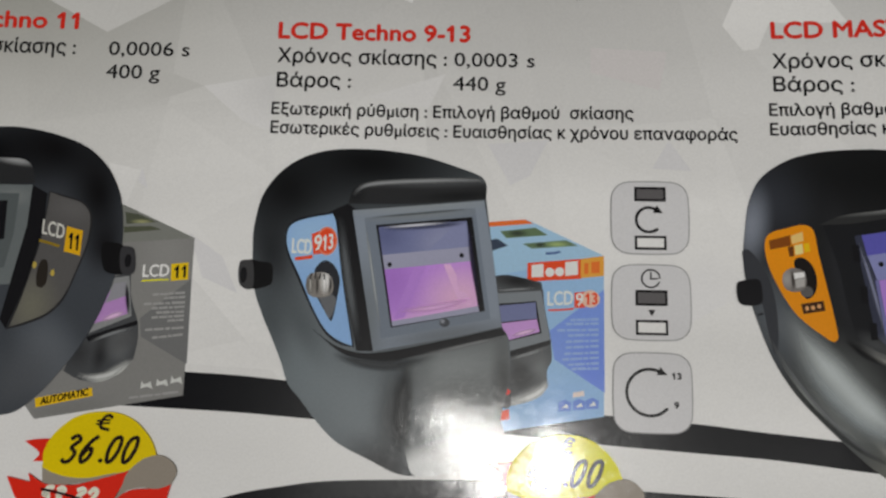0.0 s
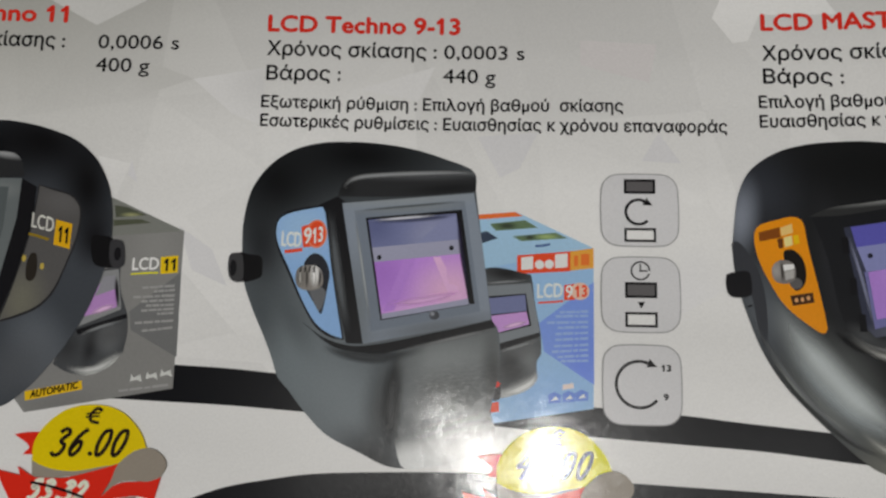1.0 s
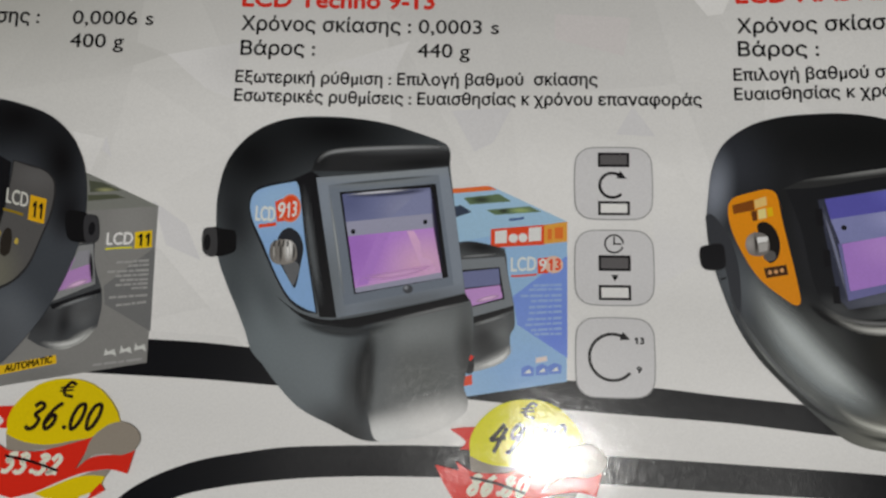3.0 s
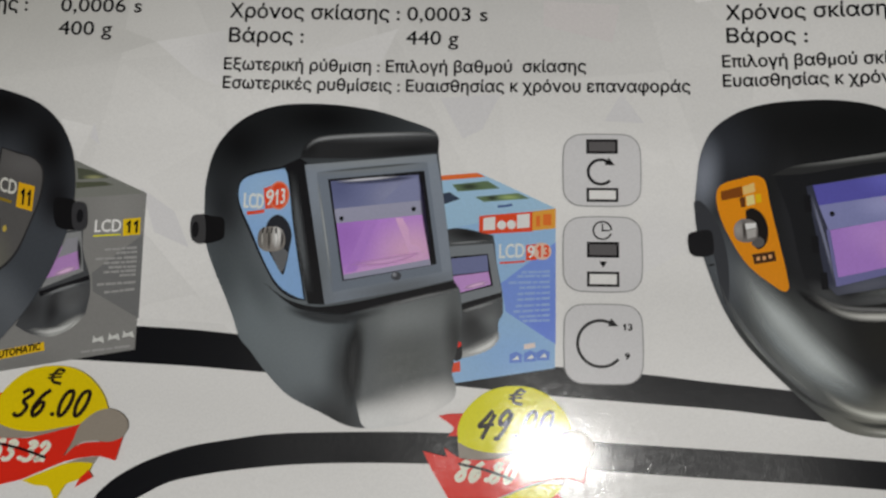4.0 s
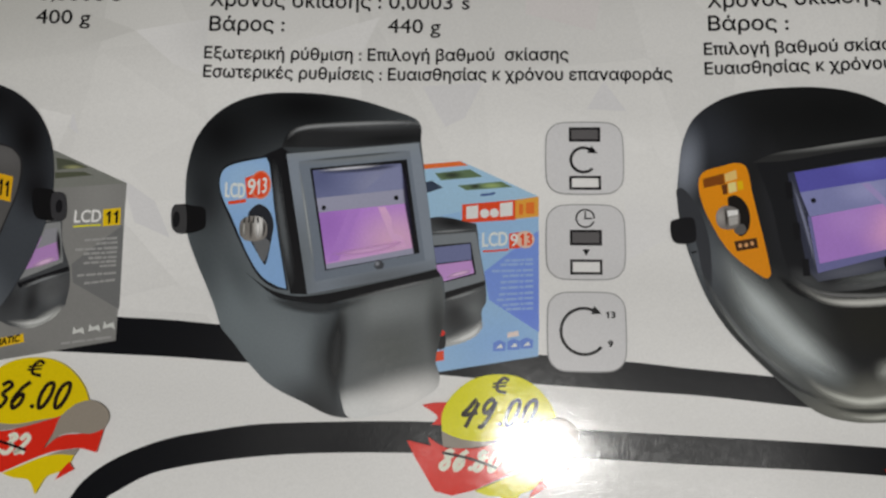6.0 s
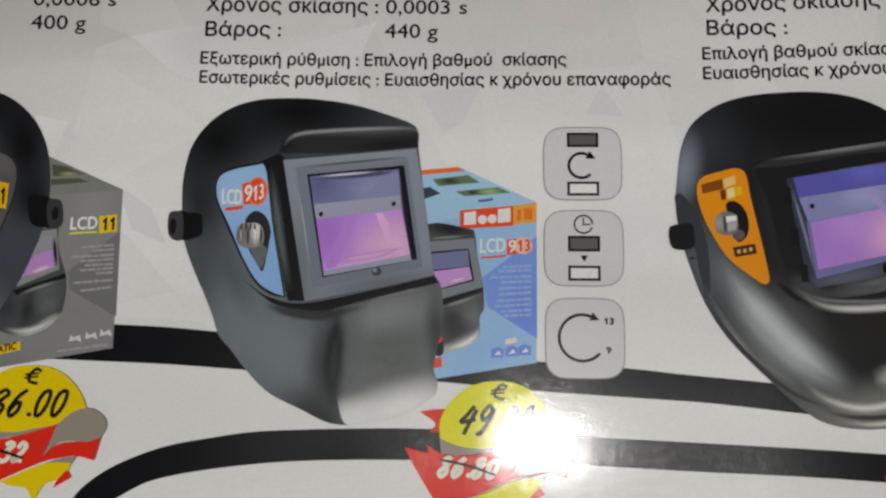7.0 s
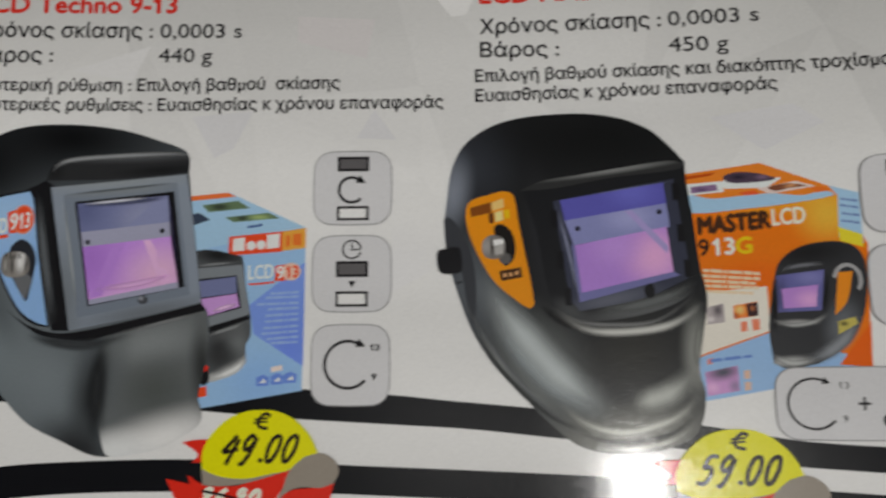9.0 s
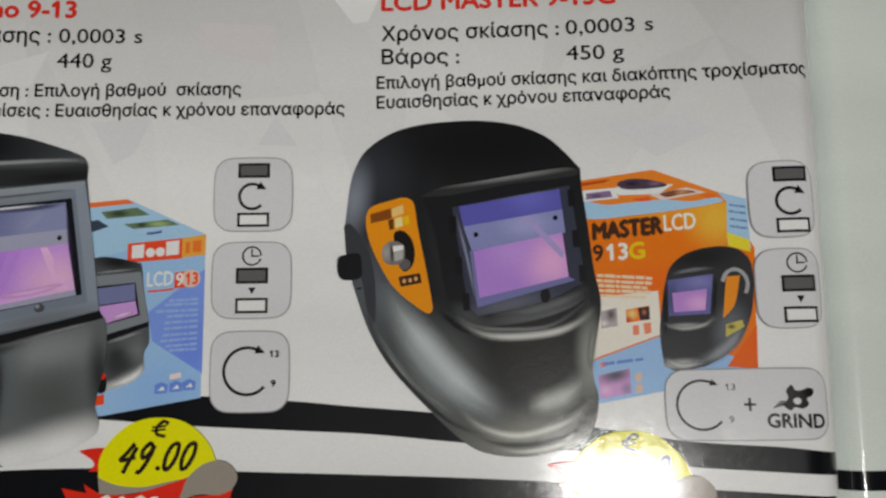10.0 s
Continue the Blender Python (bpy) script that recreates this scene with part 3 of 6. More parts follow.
def symbols(dx, dy, wide):
    """The column of setting symbols; the third one differs between the columns."""
    p = panel("symbol_panel", dx - 0.2, dy - 10.8, dx + wide, dy - 0.1, "light grey rounded panel with dark and clear window symbols")
    swatch(dx + 3.15, dy - 3.05, dx + 7.65, dy - 0.9, DARK_GREY, p, "dark_window")
    arc_arrow(dx + 5.2, dy - 5.75, 1.8, p, 0.42, 62, 315)
    swatch(dx + 3.15, dy - 10.15, dx + 7.65, dy - 8.1, WHITE, p, "clear_window")
    p = panel("symbol_panel", dx - 0.2, dy - 23.1, dx + wide, dy - 12.3, "light grey rounded panel with a clock and two windows")
    stroke("clock_ring", ring(dx + 5.35, dy - 14.3, 1.27, 1.27, 0, 361, 18), 0.24, 2.6, TEXT, p)
    stroke("clock_hand", [(dx + 5.35, dy - 13.3), (dx + 5.35, dy - 14.3), (dx + 5.36, dy - 14.32), (dx + 6.35, dy - 14.32)], 0.22, 2.7, TEXT, p)
    swatch(dx + 3.15, dy - 18.2, dx + 7.65, dy - 15.95, DARK_GREY, p, "dark_window")
    shape("down_arrow", [(dx + 4.9, dy - 18.75, 1), (dx + 5.95, dy - 18.75, 1), (dx + 5.4, dy - 19.7, 1)], 2.6, TEXT, p)
    swatch(dx + 3.15, dy - 22.35, dx + 7.65, dy - 20.2, WHITE, p, "clear_window")


symbols(0.0, 0.0, 10.9)
symbols(73.75, -2.7, 8.5)
p = panel("symbol_panel", -0.1, -35.9, 10.8, -24.8, "light grey rounded panel with a turning arrow and two numbers")
arc_arrow(5.0, -30.3, 3.2, p, 0.42, 68, 318)
lettering("number", "13", 8.1, 9.3, -28.4, -28.4, 0.85, 2.6, TEXT, p, bold=0.06)
lettering("number", "9", 8.3, 8.9, -32.4, -32.4, 0.85, 2.6, TEXT, p, bold=0.06)
gp = [(61.0, -31.4), (81.7, -40.6)]
p = panel("symbol_panel", gp[0][0], gp[1][1] + 0.3, min(81.9, gp[1][0]), gp[0][1] + 0.4, "wide light grey rounded panel with arrow, plus sign and grinder")
ax, ay = 65.70, -35.68
arc_arrow(ax, ay, 3.2, p, 0.32, 68, 318)
lettering("number", "13", ax + 3.1, ax + 4.3, ay + 1.9, ay + 1.9, 0.85, 2.6, TEXT, p)
lettering("number", "9", ax + 3.3, ax + 3.9, ay - 2.3, ay - 2.3, 0.85, 2.6, TEXT, p)
ax, ay = 71.70, -35.68
stroke("plus_sign", [(ax - 0.75, ay), (ax + 0.75, ay)], 0.32, 2.6, TEXT, p)
stroke("plus_sign", [(ax, ay - 0.85), (ax, ay + 0.85)], 0.32, 2.65, TEXT, p)
shape("grinder_symbol", [(75.9, -35.8), (76.5, -34.9), (76.3, -34.0), (77.0, -33.2), (77.5, -33.9), (78.3, -33.9), (79.0, -33.6), (79.7, -33.9), (79.5, -34.6), (78.8, -35.0), (79.0, -35.7), (78.2, -36.3), (77.3, -36.1), (76.7, -36.5)], 2.6, TEXT, p)
shape("grinding_disc", ring(77.6, -35.3, 0.5, 0.45, n=10), 2.9, PANEL, p)
for dy in (0.0, 0.35, 0.7):
    stroke("spark_line", [(74.6 + dy, -36.1 + dy), (75.3 + dy * 0.6, -35.9 + dy * 0.8), (76.2, -35.7 + dy * 0.5)], 0.18, 2.6, TEXT, p)
lettering("word", "GRIND", *(73.77, 80.95, -38.63, -38.77), 1.75, 2.6, TEXT, p, bold=0.07)


STACK[0] = 10


# ---- price badges ----
def price_badge(dx, dy, price, old, yellow):
    """Yellow price disc over a red ribbon with the old price struck out."""
    def at(pts):
        return [(q[0] + dx, q[1] + dy, *q[2:]) for q in pts]
    disc = shape("price_badge", at(BADGE_DISC), 4, yellow, catalogue, "round yellow price badge with red ribbon and black price")
    shape("ribbon_tail", at(BADGE_TAIL), 3.2, RED, disc, "red ribbon end")
    shape("badge_shadow", at(BADGE_GREY), 3.6, GREY, disc, "warm grey crescent")
    shape("ribbon", at(BADGE_RIBBON), 3.8, RED, disc, "red ribbon")
    shape("ribbon_fold", at(BADGE_LEAF), 4.4, GREY, disc, "warm grey ribbon fold")
    shape("ribbon_tail", at(BADGE_END), 4.2, RED, disc, "red ribbon end")
    shape("badge_tip", at(BADGE_TIP), 4.3, yellow, disc)
    shape("badge_shadow", at(BADGE_TIPGREY), 4.0, GREY, disc)
    shape("ribbon_tail", at(BADGE_NIB), 4.5, RED, disc)
    (ex, ey), (px0, py0), (px1, py1), (ox0, oy0), (ox1, oy1) = at(BADGE_WORDS)
    stroke("currency_sign", [(ex + 2.3, ey + 1.75), (ex + 1.6, ey + 2.1), (ex + 0.75, ey + 1.3), (ex + 0.75, ey + 0.4), (ex + 1.9, ey + 0.1)], 0.45, 5, PRICE_INK, disc)
    stroke("currency_bar", [(ex, ey + 0.85), (ex + 1.9, ey + 1.05)], 0.28, 5.2, PRICE_INK, disc)
    stroke("currency_bar", [(ex + 0.1, ey + 1.3), (ex + 2.0, ey + 1.5)], 0.28, 5.3, PRICE_INK, disc)
    brush_number(price, px0 + 0.4, px1 + 0.9, py0, py1, 3.6, 0.55, 5, PRICE_INK, disc)
    if old:
        brush_number(old, ox0 + 0.3, ox1, oy0, oy1, 2.5, 0.62, 5, OLD_INK, disc)
        stroke("strike_line", [(ox0 + 0.4, oy0 + 2.2), (ox0 + 4.0, oy0 + 1.5), (ox1 - 0.6, oy1 + 0.5)], 0.35, 5.4, TEXT, disc)
    else:
        bars("old_price_print", ox0 + 0.4, ox1, oy0, 2.0, (2, 2, 2, 2), 5, OLD_INK, disc)


PRICE_INK = ink("price_ink", rgb(34, 24, 18))
OLD_INK = ink("old_price_ink", rgb(236, 214, 196))
BADGE_DISC = [(-79.1, -42.7, 1), (-79.1, -40.4), (-78.0, -38.2), (-75.6, -36.0), (-73.3, -35.1), (-71.1, -34.9), (-69.0, -35.1), (-66.9, -36.0), (-65.2, -37.5), (-64.1, -39.0), (-63.4, -40.7, 1), (-65.2, -41.2), (-67.1, -42.8), (-69.8, -43.4), (-72.9, -44.0), (-75.6, -43.9), (-77.6, -43.4)]
BADGE_GREY = [(-79.2, -42.3, 1), (-77.7, -43.2), (-75.6, -43.8), (-72.9, -43.8), (-69.8, -43.3), (-66.7, -42.2, 1), (-66.7, -43.0, 1), (-70.5, -44.0), (-73.6, -44.7), (-76.7, -45.0), (-78.9, -44.8, 1)]
BADGE_TAIL = [(-81.9, -39.2, 1), (-80.2, -38.9), (-77.9, -38.8, 1), (-77.5, -41.9, 1), (-80.5, -41.9, 1), (-79.7, -40.8)]
BADGE_RIBBON = [(-81.0, -43.5, 1), (-78.8, -44.8), (-76.4, -45.3), (-72.6, -44.5), (-68.8, -43.4), (-66.3, -42.6, 1), (-68.2, -44.7), (-69.2, -47.2), (-69.9, -48.3, 1), (-79.2, -48.5, 1)]
BADGE_LEAF = [(-69.0, -47.2, 1), (-68.0, -45.2), (-67.3, -43.2), (-65.6, -41.5), (-63.7, -40.7), (-62.1, -40.9), (-60.7, -42.1), (-60.5, -43.3), (-61.2, -44.6, 1), (-62.9, -45.2), (-65.3, -45.1), (-67.2, -45.6)]
BADGE_END = [(-69.2, -47.3, 1), (-67.9, -46.1), (-66.4, -45.4), (-64.1, -45.2), (-61.1, -44.5, 1), (-61.9, -47.7, 1), (-63.9, -47.2), (-65.1, -47.2), (-68.6, -47.9), (-74.6, -50.5, 1), (-77.6, -51.3, 1), (-80.0, -50.7, 1), (-82.8, -46.2, 1), (-83.9, -44.0, 1), (-79.9, -44.8), (-76.7, -45.0), (-73.6, -44.8), (-66.8, -42.8, 1), (-68.2, -45.5)]
BADGE_TIP = [(-74.5, -50.6, 1), (-71.9, -49.5), (-69.3, -48.4), (-67.0, -48.0), (-64.9, -48.1, 1), (-65.7, -49.7), (-67.1, -50.5), (-68.4, -51.0), (-69.8, -53.4, 1), (-70.8, -51.5), (-72.9, -51.2)]
BADGE_TIPGREY = [(-69.1, -48.4, 1), (-67.0, -47.6), (-64.3, -47.2, 1), (-65.0, -48.3, 1)]
BADGE_NIB = [(-65.5, -49.0, 1), (-64.8, -50.0, 1), (-67.2, -51.4, 1), (-66.6, -50.2, 1)]
BADGE_WORDS = [(-72.2, -37.5), (-76.6, -41.9), (-66.8, -41.8), (-79.4, -47.8), (-70.9, -48.0)]
bx, by = -71.13, -34.94
cx, cy = -6.63, -36.42
price_badge(0.0, 0.0, "36.00", "53.32", ink("warm_yellow_ink", rgb(226, 186, 8)))
price_badge(cx - bx, cy - by, "49.00", "86.80", YELLOW)
cx, cy = 56.03, -38.96
price_badge(cx - bx, cy - by, "59.00", "", YELLOW)

STACK[0] = 5
# ---- the helmet with the blue side label ----
SHELL = ink("printed_shell_ink", rgb(88, 94, 99), [
    (-43.0, -29.0, 9, 13, 30, rgb(107, 116, 121), 0.9), (-36.5, -32.0, 8, 12, 20, rgb(109, 117, 122), 0.9),
    (-35.49, 2.20, 34, 14, -2, rgb(13, 14, 16), 1.0), (-47.75, -2.39, 15, 14, 40, rgb(16, 17, 19), 1.0), (-49.2, -11.5, 6, 13, 8, rgb(30, 32, 35), 0.9),
    (-49.0, -21.0, 4, 9, 20, rgb(66, 72, 76), 0.8), (-44.6, -21.5, 3, 9, 30, rgb(72, 78, 82), 0.7),
    (-31.6, -41.6, 9, 5, -28, rgb(30, 31, 33), 0.95), (-30.6, -34.5, 4, 11, -4, rgb(44, 47, 49), 0.95)])
CHIN = ink("printed_chin_ink", rgb(90, 94, 96), [
    (-22.5, -27.2, 12, 4.5, 12, rgb(120, 125, 127), 0.9), (-21.5, -33.6, 8, 6.5, 10, rgb(72, 76, 75), 0.9), (-27.6, -31.5, 3.5, 9, -5, rgb(84, 89, 92), 0.8),
    (-20.4, -40.4, 15, 5.0, 16, rgb(214, 217, 218), 1.0), (-26.4, -41.9, 8, 4.0, 0, rgb(206, 208, 209), 1.0),
    (-15.2, -30.5, 2.4, 9, 4, rgb(30, 31, 31), 0.85), (-30.2, -33.5, 3.2, 11, -4, rgb(40, 42, 44), 0.95)])
DEEP = ink("deep_black_ink", rgb(22, 22, 25))
BROW = ink("brow_ink", rgb(40, 41, 43), [(-26.0, -0.6, 15, 1.2, 2, rgb(74, 76, 79), 0.9), (-22.0, -2.6, 9, 1.2, 4, rgb(24, 25, 27), 0.9), (-37.4, -2.6, 2.2, 2.4, 0, rgb(26, 27, 29), 0.9)])
FRAME = ink("visor_frame_ink", rgb(124, 133, 146), [(-28.57, -4.15, 18, 2, 4, rgb(132, 138, 142), 0.8), (-34.49, -20.59, 3, 12, 6, rgb(100, 106, 110), 0.7), (-23.06, -22.84, 14, 2.2, 10, rgb(90, 94, 98), 0.7)])
FRAME_IN = ink("visor_bevel_ink", rgb(108, 117, 130), [(-28.53, -5.44, 14, 1.4, 4, rgb(120, 126, 130), 0.8)])
GLASS_TOP = ink("glass_blue_grey_ink", rgb(106, 112, 150), [(-24.5, -9.4, 6, 5, 40, rgb(134, 138, 168), 0.9), (-32.6, -8.5, 4, 4, 0, rgb(84, 90, 128), 0.8)])
GLASS_MID = ink("glass_light_ink", rgb(148, 149, 172))
PURPLE = ink("glass_purple_ink", rgb(178, 128, 210), [(-21.6, -17.6, 9, 7, 20, rgb(226, 168, 200), 0.95), (-31.6, -15.2, 6, 7, 0, rgb(156, 108, 192), 0.9), (-27.0, -20.6, 8, 2.2, 12, rgb(206, 160, 224), 0.9)])
BLUE = ink("label_blue_ink", rgb(130, 166, 226), [(-43.23, -9.12, 8, 7, 0, rgb(146, 178, 220), 0.8)])
METAL = ink("printed_metal_ink", rgb(128, 124, 120), [(-41.08, -15.61, 1.2, 2.4, 0, rgb(226, 224, 220), 1.0), (-43.49, -16.24, 1.5, 2.4, 0, rgb(90, 88, 86), 0.8)])
ORANGE_RED = ink("orange_red_ink", rgb(226, 70, 36))
PALE_RED = ink("pale_red_ink", rgb(240, 120, 90))
SOFT_WHITE = ink("soft_white_ink", rgb(206, 214, 226))

helmet = shape("printed_helmet", [(-52.0, -10.1), (-51.8, -6.8), (-50.9, -3.1), (-48.7, 0.2), (-45.5, 2.6), (-41.4, 3.9), (-36.0, 4.2), (-31.4, 3.9), (-27.2, 3.2), (-22.9, 1.9), (-19.0, 0.4), (-18.2, -0.8), (-18.2, -2.9, 1), (-17.2, -10.4), (-15.6, -21.8, 1), (-14.7, -23.1), (-14.4, -27.5), (-14.9, -31.1), (-15.6, -34.7), (-15.0, -36.7), (-15.3, -38.3), (-17.1, -39.7), (-20.2, -41.4), (-24.1, -42.3), (-28.0, -42.6), (-30.4, -42.2), (-33.6, -40.7), (-38.5, -38.3), (-41.6, -35.4), (-44.2, -32.2), (-45.8, -30.4), (-46.8, -27.7), (-48.2, -24.5), (-49.9, -20.9), (-51.4, -16.8)], 2, SHELL, catalogue, "printed black welding helmet with blue side label and violet window")
shape("chin", [(-28.9, -26.3, 1), (-23.0, -25.0), (-15.0, -22.7, 1), (-14.4, -27.5), (-14.9, -31.1), (-15.6, -34.7), (-15.0, -36.7), (-15.3, -38.3), (-17.1, -39.7), (-20.2, -41.4), (-24.1, -42.3), (-27.6, -42.5), (-28.6, -40.4), (-29.4, -35.8), (-29.9, -31.0)], 2.6, CHIN, helmet, "dark grey chin with a bright lower edge")
shape("visor_shadow", [(-42.9, -22.4, 1), (-39.1, -24.9), (-34.3, -25.8), (-23.0, -23.5), (-15.6, -21.7, 1), (-15.0, -22.7, 1), (-23.0, -24.9), (-28.9, -26.3), (-31.0, -26.9), (-34.2, -26.8), (-38.3, -25.9)], 2.8, DEEP, helmet)
shape("brow", [(-38.4, -4.1, 1), (-37.8, -2.2), (-36.6, -1.1), (-28.7, -0.4), (-20.0, 0.2), (-18.4, -0.7), (-18.2, -3.0, 1), (-28.6, -3.9)], 3, BROW, helmet, "overhanging dark brow with a grey upper edge")
shape("side_bar", [(-41.0, -5.4, 1), (-38.4, -4.1, 1), (-36.8, -5.2, 1), (-33.8, -25.5, 1), (-36.3, -25.5, 1)], 3, DEEP, helmet)
shape("visor_frame", [(-37.7, -5.1, 1), (-18.5, -3.2, 1), (-17.2, -10.4, 1), (-15.7, -21.6, 1), (-23.0, -23.3, 1), (-33.9, -25.5, 1)], 3.4, FRAME, helmet, "grey rectangular visor frame")
shape("frame_bevel", [(-35.9, -6.2, 1), (-19.8, -4.4, 1), (-17.3, -20.5, 1), (-32.9, -23.7, 1)], 3.8, FRAME_IN, helmet)
shape("window_rim", [(-34.2, -7.2, 1), (-20.2, -5.7, 1), (-18.1, -19.4, 1), (-31.5, -22.1, 1)], 4.2, DEEP, helmet)
shape("window_upper", [(-33.8, -7.5, 1), (-21.0, -6.3, 1), (-20.4, -10.1, 1), (-33.1, -11.6, 1)], 4.6, GLASS_TOP, helmet, "blue grey upper strip of the window")
shape("window_strip", [(-33.1, -11.6, 1), (-20.4, -10.1, 1), (-20.2, -12.2, 1), (-32.7, -13.7, 1)], 4.6, GLASS_MID, helmet)
shape("window_lens", [(-32.7, -13.7, 1), (-20.3, -12.2, 1), (-19.1, -18.7, 1), (-31.4, -21.2, 1)], 4.6, PURPLE, helmet, "violet lens")
shape("window_sill_strip", [(-31.4, -21.2, 1), (-19.1, -18.7, 1), (-18.9, -19.5, 1), (-31.3, -21.9, 1)], 4.6, GLASS_MID, helmet)
shape("gleam", [(-26.6, -10.8, 1), (-22.4, -6.7, 1), (-21.1, -6.6, 1), (-20.6, -10.1, 1)], 4.7, ink("gleam_blue_ink", rgb(124, 129, 164)), helmet)
shape("gleam", [(-28.4, -13.2, 1), (-26.7, -13.0, 1), (-29.6, -20.6, 1), (-31.2, -20.9, 1)], 4.7, ink("gleam_lilac_ink", rgb(172, 124, 204)), helmet)
shape("gleam", [(-24.2, -12.8, 1), (-23.2, -12.7, 1), (-19.9, -18.4, 1), (-21.6, -18.8, 1)], 4.7, ink("gleam_rose_ink", rgb(218, 168, 208)), helmet)
soft_stroke("gleam", [(-31.0, -19.8), (-25.0, -19.0), (-19.6, -17.6)], 1.4, 4.8, ink("gleam_violet_ink", rgb(208, 164, 220), soft=True), helmet)
soft_stroke("glass_shade", [(-20.7, -6.4), (-20.1, -12.0), (-18.8, -19.0)], 0.9, 4.9, ink("glass_shade_ink", rgb(40, 36, 58), soft=True), helmet)
soft_stroke("glass_shade", [(-33.7, -7.8), (-26.5, -7.2), (-20.9, -6.6)], 1.1, 4.8, ink("glass_shade_blue_ink", rgb(66, 70, 96), soft=True), helmet)
for q in [(-32.0, -13.0), (-21.6, -11.4)]:
    shape("rivet", ring(*q, 0.33, 0.36, n=8), 5, DEEP, helmet)
shape("latch", ring(-23.84, -21.2, 0.72, 0.62, n=10), 5, ink("latch_ink", rgb(66, 68, 74), [(-24.1, -21.0, 0.5, 0.5, 0, rgb(150, 154, 164), 0.9)]), helmet)
shape("side_label", [(-47.2, -9.6), (-46.9, -7.6), (-45.2, -6.4), (-40.5, -5.4, 1), (-39.8, -6.5), (-38.7, -14.5), (-36.6, -25.0, 1), (-38.6, -24.7), (-40.8, -23.2), (-42.8, -20.1), (-45.4, -14.9), (-46.8, -11.9)], 3.2, DEEP, helmet, "light blue side label")
shape("label_field", [(-47.1, -9.6), (-46.7, -7.7), (-45.0, -6.7), (-40.6, -5.7, 1), (-40.1, -6.7), (-38.9, -14.5), (-36.9, -24.8, 1), (-38.5, -24.3), (-40.6, -22.9), (-42.6, -19.9), (-45.1, -14.7), (-46.6, -11.7)], 3.6, BLUE, helmet, "light blue label field")
shape("dial_ring", [(-42.6, -13.6), (-41.4, -12.6), (-40.0, -13.3), (-39.1, -15.3), (-39.3, -17.6), (-39.8, -20.7), (-40.1, -21.4), (-41.0, -20.1), (-42.1, -18.3), (-43.0, -16.6), (-42.9, -14.8)], 4, ink("dial_ring_ink", rgb(38, 40, 46)), helmet)
shape("dial_pointer", [(-42.0, -17.6), (-40.5, -17.4), (-39.5, -18.2), (-40.0, -20.5), (-40.4, -21.0), (-41.2, -19.7)], 4.3, ink("dial_pointer_ink", rgb(96, 98, 102)), helmet)
shape("dial", [(-43.9, -15.4), (-43.3, -14.6), (-41.3, -14.4), (-40.3, -15.1), (-40.0, -17.0), (-40.7, -17.8), (-42.7, -18.0), (-43.8, -17.2)], 4.6, METAL, helmet, "grey metal dial")
for k in range(4):
    stroke("dial_flute", [(-43.2 + 0.62 * k, -14.5 - 0.02 * k), (-43.35 + 0.66 * k, -15.4)], 0.2, 5.2, DEEP, helmet)
soft_stroke("dial_gloss", [(-41.6, -14.5), (-41.3, -15.8), (-41.3, -17.8)], 0.9, 5.0, ink("dial_gloss_ink", rgb(236, 236, 234), soft=True), helmet)
soft_stroke("dial_ridge", [(-42.4, -14.5), (-42.3, -16.2), (-42.3, -17.9)], 0.6, 5.0, ink("dial_ridge_ink", rgb(70, 68, 66), soft=True), helmet)
soft_stroke("dial_ridge", [(-40.6, -14.7), (-40.4, -16.1), (-40.6, -17.7)], 0.6, 5.0, ink("dial_ridge_dark_ink", rgb(60, 58, 58), soft=True), helmet)
soft_stroke("dial_ridge", [(-43.3, -14.7), (-43.3, -16.2), (-43.2, -17.7)], 0.5, 5.0, ink("dial_ridge_pale_ink", rgb(168, 166, 162), soft=True), helmet)
lettering("letters", "LCD", *(-46.21, -43.41, -11.62, -11.73), 2.1, 4.2, SOFT_WHITE, helmet, bold=0.08)
shape("number_box", [(-43.5, -8.8, 1), (-41.8, -8.1, 1), (-41.5, -11.6, 1), (-43.1, -11.8, 1)], 4.2, ORANGE_RED, helmet)
shape("number_disc", ring(-41.22, -9.75, 1.5, 2.1, n=14), 4.3, PALE_RED, helmet)
shape("number_disc", ring(-41.22, -9.75, 1.25, 1.85, n=14), 4.45, ORANGE_RED, helmet)
lettering("letters", "9", *(-43.03, -41.97, -11.30, -11.11), 2.3, 4.6, WHITE, helmet, bold=0.05)
lettering("letters", "13", *(-41.72, -40.34, -11.19, -10.83), 2.2, 4.7, WHITE, helmet, bold=0.06)
stroke("underline", [(-45.7, -12.5), (-44.3, -12.3), (-43.2, -12.1)], 0.5, 4.2, ORANGE_RED, helmet)
soft_stroke("brow_edge", [(-37.7, -3.2), (-36.9, -1.9), (-34.5, -1.0), (-27.0, -0.4), (-19.4, -0.2), (-18.6, -0.9)], 1.0, 3.5, ink("brow_edge_ink", rgb(136, 139, 142), soft=True), helmet)
soft_stroke("chin_edge", [(-29.2, -26.4), (-23.0, -24.9), (-18.2, -23.7), (-14.7, -22.9)], 0.8, 3.2, ink("chin_edge_ink", rgb(118, 120, 122), soft=True), helmet)
soft_stroke("chin_crease", [(-29.0, -26.4), (-29.4, -31.0), (-29.6, -36.0), (-29.6, -41.6)], 3.6, 3.2, ink("chin_crease_ink", rgb(38, 40, 42), soft=True), helmet)
soft_stroke("side_bar_sheen", [(-39.5, -5.6), (-37.9, -15.4), (-36.0, -24.9)], 2.0, 3.3, ink("side_bar_sheen_ink", rgb(84, 88, 92), soft=True), helmet)
